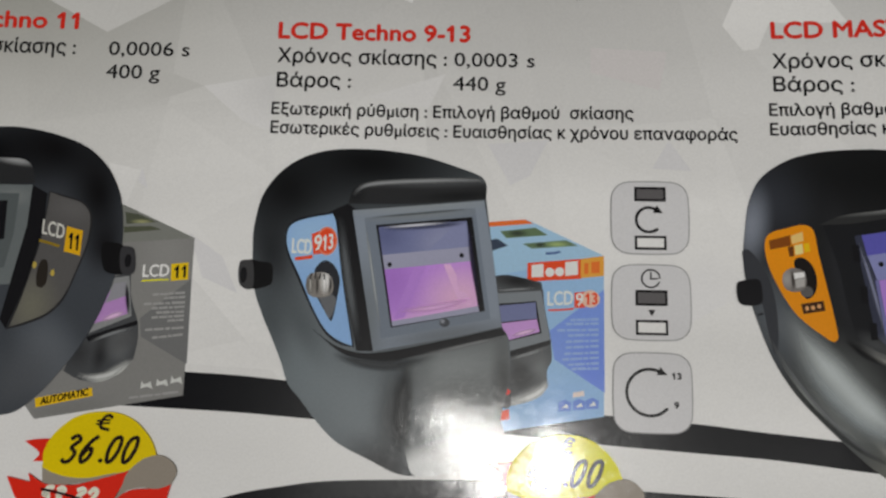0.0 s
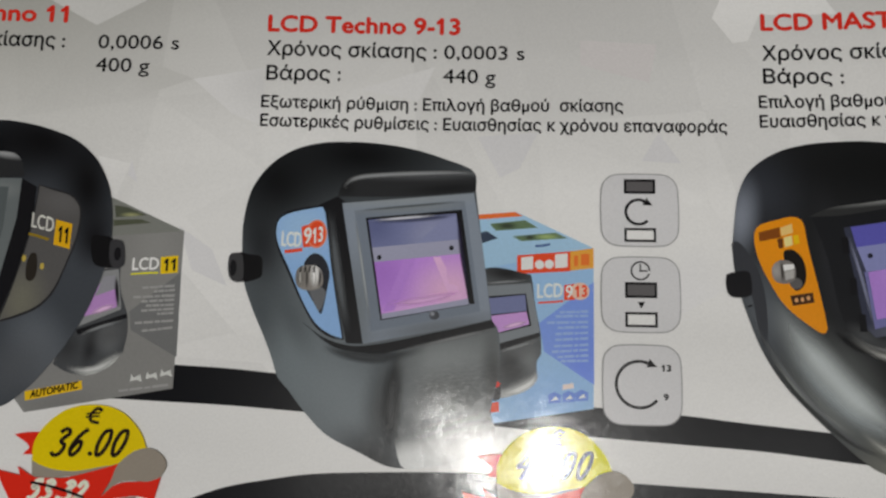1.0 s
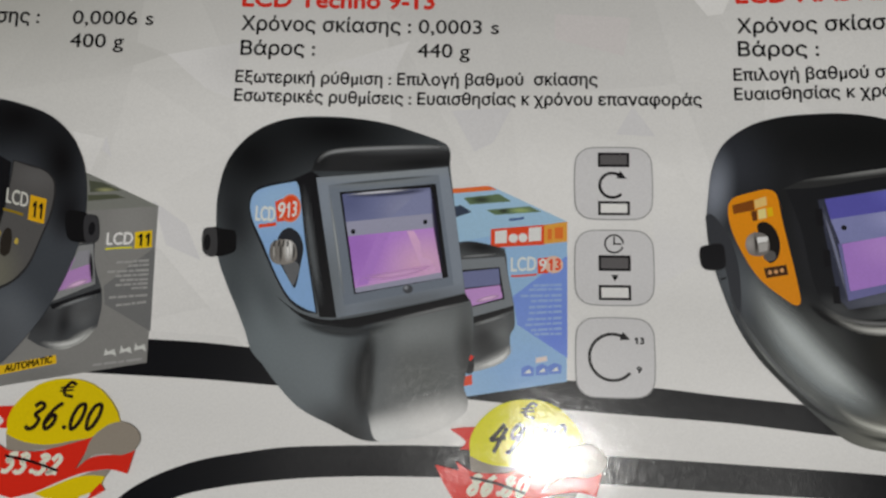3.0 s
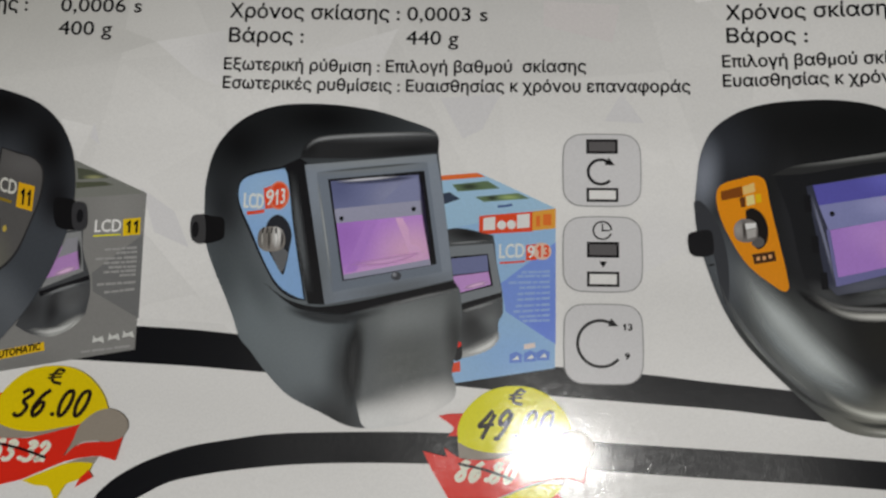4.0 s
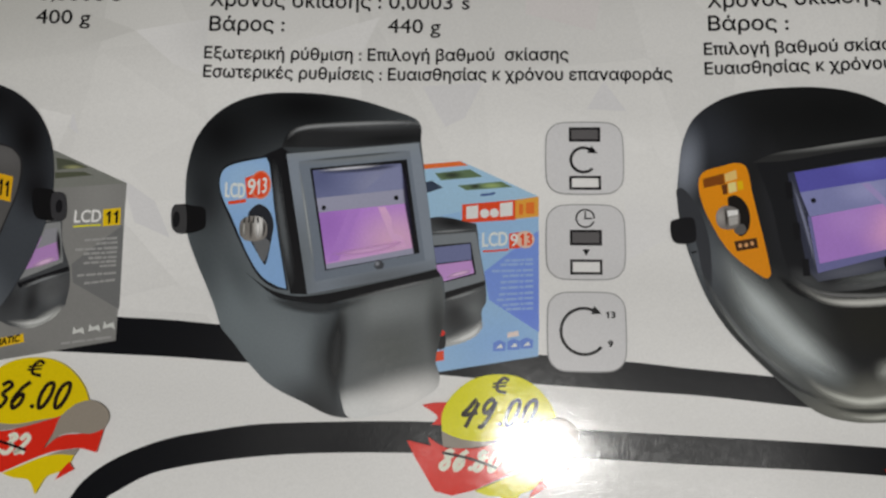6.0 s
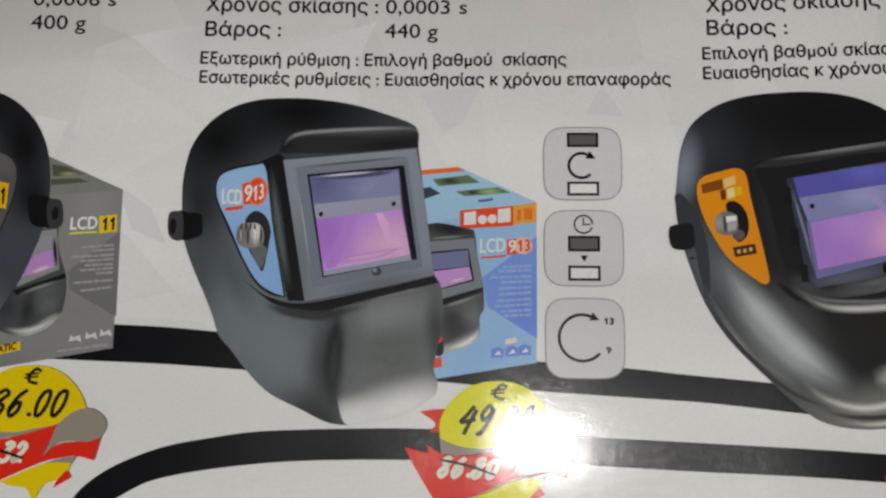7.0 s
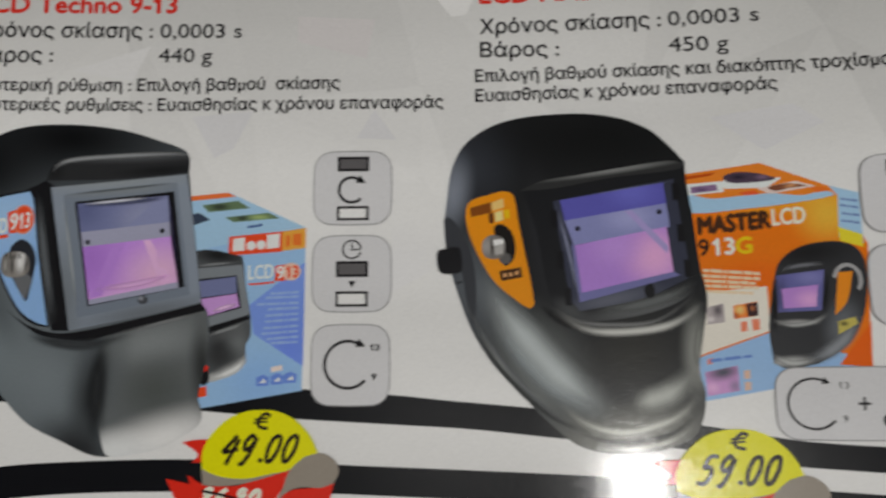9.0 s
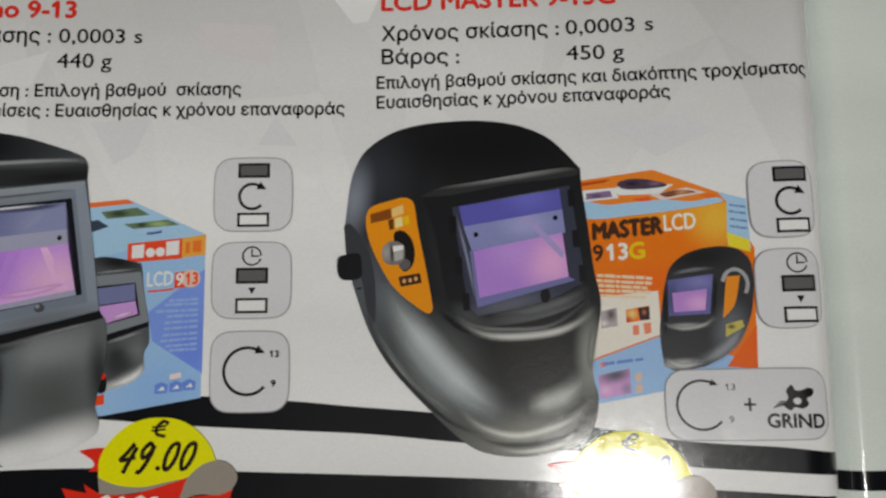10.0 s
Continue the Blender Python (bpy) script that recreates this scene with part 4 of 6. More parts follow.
soft_stroke("visor_shade", [(-40.0, -25.8), (-36.0, -27.0), (-31.0, -27.4), (-24.0, -25.7)], 2.2, 3.3, ink("visor_shade_ink", rgb(54, 57, 60), soft=True), helmet)
soft_stroke("frame_edge", [(-35.9, -6.3), (-34.3, -15.0), (-32.8, -23.5)], 0.6, 4.0, ink("frame_edge_ink", rgb(150, 156, 160), soft=True), helmet)
soft_stroke("frame_edge", [(-35.9, -6.2), (-27.7, -5.3), (-19.8, -4.4)], 0.5, 4.0, ink("frame_edge_dark_ink", rgb(84, 90, 94), soft=True), helmet)
soft_stroke("glass_edge", [(-33.4, -7.6), (-28.5, -7.1), (-23.5, -6.6)], 0.6, 4.9, ink("glass_edge_ink", rgb(196, 198, 210), soft=True), helmet)
shape("knob_arm", [(-52.4, -12.8), (-50.8, -13.0), (-49.1, -13.3), (-48.8, -15.1), (-49.0, -16.3), (-51.8, -17.0), (-52.4, -15.2)], 2.8, ink("knob_arm_ink", rgb(16, 16, 18)), helmet)
shape("knob", [(-53.8, -14.0), (-53.5, -13.0), (-52.4, -12.8), (-51.8, -13.1), (-51.5, -16.4), (-51.9, -17.1), (-53.0, -16.9), (-53.6, -16.2)], 3.0, ink("knob_ink", rgb(58, 58, 60)), helmet, "ribbed black side knob")
shape("knob_hub", ring(-53.02, -15.03, 0.5, 1.2, n=10), 3.3, DEEP, helmet)

# ---- blue carton behind the helmet ----
STACK[0] = 0

CARTON_LINES = [[(-6.0, -20.6), (-2.0, -20.4)], [(-6.6, -21.2), (-2.0, -21.0)], [(-7.8, -22.1), (-2.0, -21.9)], [(-6.3, -22.8), (-2.0, -22.6)], [(-6.6, -23.7), (-2.0, -23.4)], [(-6.6, -24.5), (-2.0, -24.2)], [(-6.8, -25.4), (-2.0, -25.1)], [(-7.1, -26.2), (-2.0, -25.8)], [(-6.3, -26.9), (-2.0, -26.6)], [(-5.8, -27.5), (-2.0, -27.3)]]
GREY_LINES = [[(-65.9, -18.4), (-61.3, -18.0)], [(-64.2, -18.9), (-61.2, -18.6)], [(-67.1, -19.8), (-61.2, -19.4)], [(-65.9, -20.4), (-61.2, -20.0)], [(-65.2, -21.0), (-61.2, -20.7)], [(-65.8, -21.7), (-61.2, -21.3)], [(-63.5, -22.1), (-61.2, -21.9)], [(-66.6, -23.5), (-61.1, -23.0)], [(-65.5, -24.6), (-61.2, -24.0)], [(-68.1, -33.1), (-61.2, -32.1)]]
SIDE_LINES = [[(71.1, -8.8), (73.2, -9.2)], [(71.0, -9.7), (73.2, -10.1)], [(71.1, -10.8), (73.3, -11.2)], [(71.0, -11.8), (73.2, -12.2)]]
ORANGE_LINES = [[(53.0, -18.2), (60.3, -18.8)], [(52.8, -18.9), (60.2, -19.5)], [(53.1, -19.6), (59.6, -20.1)], [(53.0, -20.3), (60.0, -20.7)], [(53.1, -21.0), (59.3, -21.4)]]
CARTON_BLUE_LINE = [(53.14, 58.54, -30.33, -29.67)[:3]]
BOX_BLUE = ink("carton_blue_ink", rgb(140, 175, 240), [(-6.90, -32.19, 9, 6, 10, rgb(124, 162, 234), 0.7), (-14.77, -35.48, 6, 4, 0, rgb(138, 174, 236), 0.6)])
BOX_DEEP = ink("carton_deep_blue_ink", rgb(112, 140, 226), [(-2.97, -27.37, 5, 9, 0, rgb(98, 124, 214), 0.8)])
BOX_TOP = ink("carton_top_ink", rgb(150, 184, 240))
MEADOW = ink("picture_green_ink", rgb(92, 112, 84), [(-13.61, -7.97, 2.2, 0.8, 0, rgb(40, 44, 40), 0.9), (-7.87, -9.52, 2.2, 0.6, 0, rgb(150, 170, 110), 0.9), (-10.31, -9.62, 1.2, 0.6, 0, rgb(36, 38, 34), 0.9)])
MINI = ink("small_shell_ink", rgb(74, 77, 80), [(-13.0, -27.0, 2.0, 5, -5, rgb(40, 41, 43), 0.9), (-10.3, -27.4, 2.2, 4, 10, rgb(104, 108, 110), 0.9), 
    (-11.73, -25.90, 4, 2, 15, rgb(84, 86, 88), 0.8), (-10.87, -31.15, 4.5, 1.7, 25, rgb(184, 186, 186), 1.0), (-13.63, -32.31, 3, 1.4, 10, rgb(170, 172, 172), 0.8),
    (-13.50, -14.91, 6, 2, -8, rgb(28, 28, 30), 1.0), (-12.49, -29.11, 4, 3, 0, rgb(44, 45, 46), 0.8)])
carton = shape("printed_carton", [(-18.0, -14.5, 1), (-1.2, -11.1, 1), (-1.3, -33.8, 1), (-14.8, -36.1, 1), (-17.1, -36.1, 1)], 1.3, BOX_BLUE, catalogue, "printed light blue carton with banner and small helmet")
shape("carton_top", [(-18.2, -6.4, 1), (-12.3, -5.9, 1), (-1.2, -11.1, 1), (-18.0, -14.5, 1)], 1.4, BOX_TOP, carton, "pale blue carton top with small pictures")
shape("top_strip", [(-18.2, -6.4, 1), (-12.5, -5.9, 1), (-11.3, -6.5, 1), (-18.1, -7.1, 1)], 1.7, ink("orange_strip_ink", rgb(226, 104, 50)), carton)
shape("top_picture", [(-16.1, -7.7, 1), (-11.0, -7.1, 1), (-9.2, -8.2, 1), (-15.2, -8.7, 1)], 1.7, MEADOW, carton)
shape("top_picture", [(-12.8, -9.5, 1), (-6.6, -8.9, 1), (-4.9, -9.7, 1), (-11.5, -10.2, 1)], 1.7, MEADOW, carton)
shape("top_picture", [(-18.2, -9.2, 1), (-16.5, -8.8, 1), (-14.9, -9.8, 1), (-18.1, -10.9, 1)], 1.7, ink("dark_picture_ink", rgb(52, 62, 80)), carton)
stroke("top_mark", [(-9.5, -10.9), (-8.3, -10.8), (-7.4, -10.6)], 0.35, 1.7, ink("mark_ink", rgb(70, 92, 140)), carton)
shape("banner", [(-12.1, -12.3, 1), (-4.5, -11.6, 1), (-4.5, -14.5, 1), (-12.1, -15.0, 1)], 1.8, ORANGE_RED, carton, "red banner with white shapes")
shape("banner_end", [(-4.5, -11.6, 1), (-1.2, -11.1, 1), (-1.2, -14.0, 1), (-4.5, -14.4, 1)], 1.8, ink("banner_orange_ink", rgb(236, 150, 60)), carton, "orange banner end")
MARK_PALE = ink("mark_orange_ink", rgb(226, 108, 44))
shape("banner_mark", [(-11.5, -12.6, 1), (-9.8, -12.4, 1), (-9.8, -14.3, 1), (-11.5, -14.4, 1)], 2.1, WHITE, carton)
shape("banner_mark", ring(-8.89, -13.61, 0.66, 0.66, n=10), 2.1, WHITE, carton)
shape("banner_mark", ring(-7.51, -13.52, 0.66, 0.66, n=10), 2.1, WHITE, carton)
shape("banner_mark", [(-6.7, -12.1, 1), (-4.9, -11.9, 1), (-4.9, -13.9, 1), (-6.7, -14.1, 1)], 2.1, WHITE, carton)
shape("banner_mark", [(-4.0, -12.2, 1), (-3.4, -12.2, 1), (-3.4, -13.7, 1), (-4.0, -13.8, 1)], 2.1, MARK_PALE, carton)
shape("banner_mark", [(-3.0, -12.0, 1), (-1.8, -11.9, 1), (-1.8, -13.6, 1), (-3.0, -13.6, 1)], 2.1, MARK_PALE, carton)
lettering("letters", "LCD", *(-9.17, -5.63, -18.40, -18.20), 1.95, 1.8, SOFT_WHITE, carton, bold=0.06)
stroke("underline", [(-9.1, -19.1), (-7.4, -19.0), (-5.5, -18.8)], 0.28, 1.8, ORANGE_RED, carton)
shape("number_box", [(-5.4, -16.5, 1), (-3.9, -16.3, 1), (-3.9, -18.6, 1), (-5.4, -18.7, 1)], 1.8, ORANGE_RED, carton)
shape("number_disc", ring(-3.14, -17.35, 1.35, 1.25, n=12), 1.9, ink("number_disc_ink", rgb(240, 176, 158)), carton)
lettering("letters", "9", *(-5.15, -4.18, -18.36, -18.26), 1.75, 2.1, WHITE, carton, bold=0.05)
lettering("letters", "13", *(-3.78, -2.18, -18.18, -18.08), 1.6, 2.1, ORANGE_RED, carton, bold=0.07)
shape("carton_facet", [(-1.2, -16.0, 1), (-1.2, -30.5, 1), (-8.2, -26.0, 1), (-8.9, -22.0, 1)], 1.6, BOX_DEEP, carton, "deep blue triangle")
PRINT_PALE = ink("small_print_ink", rgb(138, 164, 218))
for k in range(len(CARTON_LINES)):
    (ax, ay), (bx2, by2) = CARTON_LINES[k]
    bars("small_print", ax, bx2, ay, 0.34, (3, 5, 2, 4), 1.9, PRINT_PALE, carton, (by2 - ay) / (bx2 - ax))
for q in [(-6.7, -32.5), (-4.7, -32.3), (-2.9, -32.1)]:
    shape("small_symbol", [(q[0] - 0.9, q[1] - 0.7, 1), (q[0] + 0.8, q[1] - 0.6, 1), (q[0] + 0.9, q[1] + 0.5, 1), (q[0], q[1] + 0.9, 1), (q[0] - 0.9, q[1] + 0.5, 1)], 1.8, ink("symbol_blue_ink", rgb(96, 126, 200)), carton)
    shape("small_symbol", [(q[0] - 0.5, q[1] - 0.3, 1), (q[0] + 0.5, q[1] - 0.2, 1), (q[0] + 0.2, q[1] + 0.35, 1)], 2.0, SOFT_WHITE, carton)
shape("small_tag", [(-5.6, -30.6, 1), (-4.1, -30.3, 1), (-4.0, -31.0, 1), (-5.6, -31.3, 1)], 1.9, ink("tag_ink", rgb(226, 196, 190)), carton)
shape("corner_mark", [(-15.6, -33.4, 1), (-14.5, -33.1, 1), (-14.4, -34.5, 1), (-15.6, -34.7, 1)], 1.9, ORANGE_RED, carton)
shape("small_helmet", [(-18.4, -14.7, 1), (-15.1, -14.1), (-10.1, -15.1, 1), (-9.8, -16.5, 1), (-9.6, -18.6), (-8.7, -23.3, 1), (-8.6, -26.3), (-9.2, -27.5), (-9.1, -29.9, 1), (-10.2, -31.2), (-12.4, -32.2), (-14.8, -32.8, 1), (-17.2, -33.2, 1)], 2.1, MINI, carton, "small dark helmet picture")
shape("small_visor", [(-17.5, -16.9, 1), (-10.1, -16.3, 1), (-8.8, -23.3, 1), (-15.0, -25.1, 1)], 2.4, ink("small_visor_ink", rgb(116, 122, 128)), carton)
shape("small_window", [(-16.3, -18.3, 1), (-10.8, -17.8, 1), (-10.0, -22.4, 1), (-15.0, -23.7, 1)], 2.7, DEEP, carton)
shape("small_window", [(-16.3, -18.6, 1), (-10.9, -18.0, 1), (-10.7, -20.3, 1), (-15.8, -20.9, 1)], 3.0, GLASS_TOP, carton)
shape("small_window", [(-15.8, -21.1, 1), (-10.7, -20.4, 1), (-10.3, -22.2, 1), (-14.8, -23.5, 1)], 3.0, ink("small_lens_ink", rgb(184, 140, 200)), carton)
shape("small_shadow", [(-15.3, -25.3, 1), (-8.8, -23.3, 1), (-8.7, -23.9, 1), (-14.9, -26.1, 1)], 2.8, DEEP, carton)
soft_stroke("small_rim", [(-15.0, -26.3), (-12.0, -25.4), (-8.9, -24.4)], 0.8, 3.0, ink("small_rim_grey_ink", rgb(128, 131, 133), soft=True), carton)
soft_stroke("small_lip", [(-15.0, -32.2), (-12.2, -31.6), (-10.0, -30.4), (-9.0, -28.6)], 1.5, 2.9, ink("small_lip_ink", rgb(206, 208, 208), soft=True), carton)
soft_stroke("small_gleam", [(-14.4, -22.9), (-12.4, -22.3), (-10.4, -21.8)], 0.9, 3.3, ink("small_gleam_rose_ink", rgb(222, 178, 210), soft=True), carton)
soft_stroke("small_brow", [(-17.6, -16.5), (-14.0, -16.2), (-10.3, -15.9)], 0.6, 2.9, ink("small_brow_ink", rgb(120, 123, 126), soft=True), carton)
shape("small_clip", [(-15.4, -30.6), (-14.7, -30.3), (-14.3, -30.9), (-14.3, -32.7), (-15.2, -33.0)], 3.0, DEEP, carton)
shape("small_clip", [(-15.3, -30.4), (-14.7, -30.3), (-14.3, -30.7), (-14.8, -31.2)], 3.2, RED, carton)

# ---- helmet with the grey side label and its grey carton ----
GREY_BOX = ink("carton_grey_ink", rgb(122, 122, 121), [(-64.31, -11.78, 5, 6, 0, rgb(132, 132, 131), 0.7), (-75.92, -34.70, 8, 3, 10, rgb(112, 112, 111), 0.7)])
GREY_DEEP = ink("carton_grey_facet_ink", rgb(104, 105, 106))
carton = shape("printed_carton", [(-71.4, -10.7, 1), (-60.5, -9.8, 1), (-60.5, -32.4, 1), (-81.1, -36.2, 1), (-84.1, -32.6, 1), (-78.8, -22.0, 1)], 1.3, GREY_BOX, catalogue, "printed grey carton with yellow labels and small helmet")
shape("carton_top", [(-72.3, -4.8, 1), (-71.0, -5.2, 1), (-60.5, -9.8, 1), (-71.4, -10.8, 1)], 1.4, ink("carton_grey_top_ink", rgb(116, 118, 114)), carton)
shape("top_picture", [(-70.9, -6.2, 1), (-68.9, -6.5, 1), (-66.1, -7.6, 1), (-70.6, -8.0, 1)], 1.7, ink("top_photo_ink", rgb(74, 78, 66), [(-68.37, -7.60, 2.0, 0.5, 0, rgb(150, 152, 110), 0.9)]), carton)
shape("top_picture", [(-70.9, -8.4, 1), (-66.9, -8.2, 1), (-65.4, -8.7, 1), (-70.8, -9.3, 1)], 1.7, ink("top_text_ink", rgb(76, 80, 66)), carton)
shape("carton_facet", [(-60.5, -15.8, 1), (-60.3, -28.0, 1), (-67.1, -24.3, 1), (-67.5, -21.7, 1)], 1.5, GREY_DEEP, carton, "darker grey triangle")
lettering("letters", "LCD", *(-67.58, -63.84, -15.69, -15.51), 1.75, 1.8, WHITE, carton, bold=0.06)
stroke("underline", [(-67.7, -16.3), (-65.6, -16.1), (-63.8, -16.0)], 0.22, 1.8, YELLOW, carton)
shape("number_box", [(-63.6, -13.7, 1), (-61.1, -13.4, 1), (-61.0, -15.9, 1), (-63.5, -16.2, 1)], 1.8, ink("label_yellow_ink", rgb(218, 178, 24)), carton, "yellow number box")
lettering("letters", "11", *(-63.00, -61.46, -15.73, -15.61), 1.75, 2.1, TEXT, carton, bold=0.07)
SMALL_GREY = ink("small_grey_print_ink", rgb(144, 144, 144))
for k in range(len(GREY_LINES)):
    (ax, ay), (bx2, by2) = GREY_LINES[k]
    bars("small_print", ax, bx2, ay, 0.34, (3, 4, 2, 5), 1.9, SMALL_GREY, carton, (by2 - ay) / (bx2 - ax))
for q in [(-65.8, -31.1), (-63.6, -30.7), (-61.6, -30.3)]:
    shape("small_symbol", [(q[0] - 0.8, q[1] - 0.5, 1), (q[0] + 0.2, q[1] - 0.2, 1), (q[0] + 0.9, q[1] - 0.5, 1), (q[0] + 0.6, q[1] + 0.5, 1), (q[0] - 0.3, q[1] + 0.1, 1), (q[0] - 0.7, q[1] + 0.6, 1)], 1.8, ink("symbol_white_ink", rgb(190, 192, 190)), carton)
shape("automatic_label", [(-81.3, -33.3, 1), (-73.4, -31.6, 1), (-73.2, -32.8, 1), (-81.1, -34.6, 1)], 1.8, ink("automatic_yellow_ink", rgb(214, 172, 28)), carton, "yellow label")
lettering("word", "AUTOMATIC", *(-80.42, -73.89, -34.19, -32.69), 0.95, 2.1, ink("automatic_text_ink", rgb(66, 52, 14)), carton, bold=0.06)
MINI_A = ink("small_shell_grey_ink", rgb(66, 68, 71), [(-72.6, -26.6, 1.6, 4, -8, rgb(34, 35, 37), 0.95), (-70.0, -25.6, 2.4, 3.4, 0, rgb(100, 103, 106), 0.9), (-69.66, -25.03, 5, 2.5, 20, rgb(76, 77, 79), 0.8), (-69.28, -29.18, 4, 1.5, 25, rgb(176, 178, 176), 1.0), (-71.95, -30.51, 3.5, 1.2, 5, rgb(166, 168, 166), 0.9), (-75.92, -26.79, 3, 3, 0, rgb(44, 45, 47), 0.7)])
shape("small_helmet", [(-71.7, -15.7, 1), (-69.3, -15.2, 1), (-69.0, -18.5), (-67.7, -22.2, 1), (-67.5, -24.6), (-67.9, -27.5, 1), (-69.6, -29.5), (-72.7, -30.9), (-75.5, -30.5), (-77.7, -29.4, 1), (-76.4, -26.4), (-74.9, -24.5, 1), (-73.6, -21.9)], 2.1, MINI_A, carton, "small dark helmet picture")
shape("small_visor", [(-72.0, -16.0, 1), (-69.5, -15.6, 1), (-68.7, -21.4, 1), (-75.0, -24.2, 1), (-73.5, -20.7, 1)], 2.4, ink("small_visor_grey_ink", rgb(126, 128, 130)), carton)
shape("small_window", [(-71.5, -16.9, 1), (-69.9, -16.7, 1), (-69.3, -21.1, 1), (-74.3, -22.7, 1), (-73.2, -19.9, 1)], 2.7, ink("small_lens_grey_ink", rgb(166, 126, 182)), carton)
shape("small_window", [(-71.6, -16.8, 1), (-69.9, -16.5, 1), (-69.7, -18.5, 1), (-72.6, -19.6, 1)], 3.0, ink("small_glass_grey_ink", rgb(132, 132, 140)), carton)
soft_stroke("small_gleam", [(-73.2, -22.2), (-71.2, -21.4), (-69.5, -20.8)], 1.2, 3.2, ink("small_gleam_grey_ink", rgb(214, 176, 212), soft=True), carton)
soft_stroke("small_edge", [(-69.8, -16.6), (-69.5, -18.8), (-69.1, -21.4)], 0.8, 3.4, ink("small_edge_ink", rgb(28, 28, 32), soft=True), carton)
soft_stroke("small_lip", [(-76.0, -29.9), (-73.0, -30.2), (-70.4, -29.4), (-68.2, -27.4)], 1.4, 2.9, ink("small_lip_grey_ink", rgb(186, 188, 188), soft=True), carton)
soft_stroke("small_rim", [(-74.4, -25.2), (-71.4, -24.0), (-68.0, -22.9)], 0.8, 3.0, ink("small_rim_pale_ink", rgb(120, 123, 126), soft=True), carton)
shape("small_shadow", [(-74.9, -24.5, 1), (-67.9, -22.0, 1), (-67.7, -22.6, 1), (-74.5, -25.2, 1)], 2.8, DEEP, carton)

STACK[0] = 5
SHELL_A = ink("printed_shell_grey_ink", rgb(60, 64, 70), [(-79.5, -27.5, 6, 11, 28, rgb(92, 97, 104), 0.9), (-92.0, 2.0, 16, 9, 0, rgb(10, 10, 11), 1.0), 
    (-82.29, 3.09, 16, 9, -15, rgb(15, 15, 17), 1.0), (-75.03, -3.4, 6.5, 13, 10, rgb(17, 17, 19), 1.0), (-82.77, -30.15, 10, 7, 30, rgb(78, 81, 86), 0.8), (-73.39, -11.18, 4, 6, 0, rgb(22, 22, 25), 0.95)])
x_far = [(-87.6, 6.0), (-82.9, -36.0)]
helmet = shape("printed_helmet", [(x_far[0][0] - 30, x_far[0][1] - 12), (x_far[0][0] - 22, x_far[0][1] - 5), (x_far[0][0] - 12, x_far[0][1] - 0.6)] + [(-89.3, 6.2), (-86.0, 6.0), (-81.7, 5.1), (-77.3, 3.4), (-74.0, 0.5), (-72.0, -3.1), (-71.2, -6.5), (-70.9, -10.3), (-71.2, -14.0), (-72.0, -17.4), (-73.6, -21.9), (-75.8, -26.2), (-78.2, -29.6), (-81.2, -33.1), (-84.9, -35.6)] + [(x_far[1][0] - 12, x_far[1][1] + 0.5), (x_far[1][0] - 22, x_far[1][1] + 6), (x_far[1][0] - 28, x_far[1][1] + 18)], 2, SHELL_A, catalogue, "printed black welding helmet with dark grey side label")
edge = [(-88.0, 1.4), (-87.5, -2.7), (-85.1, -23.4), (-87.7, -14.9)]
shape("brow", [(edge[0][0] - 20, edge[0][1])] + [(-88.8, 1.4), (-86.3, 1.2), (-85.0, 0.1), (-84.4, -2.3, 1)] + [(edge[1][0] - 20, edge[1][1] - 1)], 3, ink("brow_grey_ink", rgb(40, 41, 43), [(-87.51, 1.12, 5, 1.0, -8, rgb(140, 142, 144), 1.0)]), helmet)
shape("visor_frame", [(edge[1][0] - 22, edge[1][1], 1)] + [(-84.7, -2.6, 1), (-84.9, -8.6, 1), (-86.5, -17.3, 1)] + [(edge[3][0] - 22, edge[3][1] - 4, 1)], 3.4, ink("visor_frame_grey_ink", rgb(96, 102, 104), [(-87.30, -4.38, 4, 2, 0, rgb(112, 117, 118), 0.9)]), helmet)
shape("frame_bevel", [(edge[1][0] - 20, edge[1][1] - 1.5, 1)] + [(-86.5, -3.9, 1), (-86.7, -9.9, 1), (-87.6, -14.9, 1)] + [(edge[3][0] - 20, edge[3][1] - 1, 1)], 3.8, ink("visor_bevel_grey_ink", rgb(80, 86, 88)), helmet)
shape("window_rim", [(edge[1][0] - 18, edge[1][1] - 3, 1)] + [(-88.1, -5.0, 1), (-88.0, -10.7, 1)] + [(edge[3][0] - 18, edge[3][1] + 1, 1)], 4.2, DEEP, helmet)
shape("side_bar", [(-84.7, -2.6, 1), (-82.4, -3.8, 1), (-82.5, -8.9, 1), (-84.2, -17.3, 1), (-86.4, -23.7, 1), (-87.4, -22.3, 1), (-86.5, -17.3, 1), (-84.9, -8.6, 1)], 3.2, DEEP, helmet)
LABEL_A = ink("label_grey_ink", rgb(80, 79, 79), [(-83.04, -20.52, 5, 7, 0, rgb(104, 103, 92), 0.9), (-78.5, -6.0, 5, 3, -10, rgb(92, 91, 92), 0.8)])
shape("side_label", [(-82.2, -3.4, 1), (-79.9, -4.0), (-77.1, -4.9), (-75.6, -6.7), (-75.7, -10.8), (-77.1, -15.4), (-78.5, -19.2), (-80.5, -21.5), (-83.6, -23.0), (-86.4, -23.8, 1), (-84.8, -18.9), (-83.1, -11.4), (-82.4, -6.4)], 3.2, ink("label_border_ink", rgb(40, 40, 42)), helmet, "dark grey side label with yellow number")
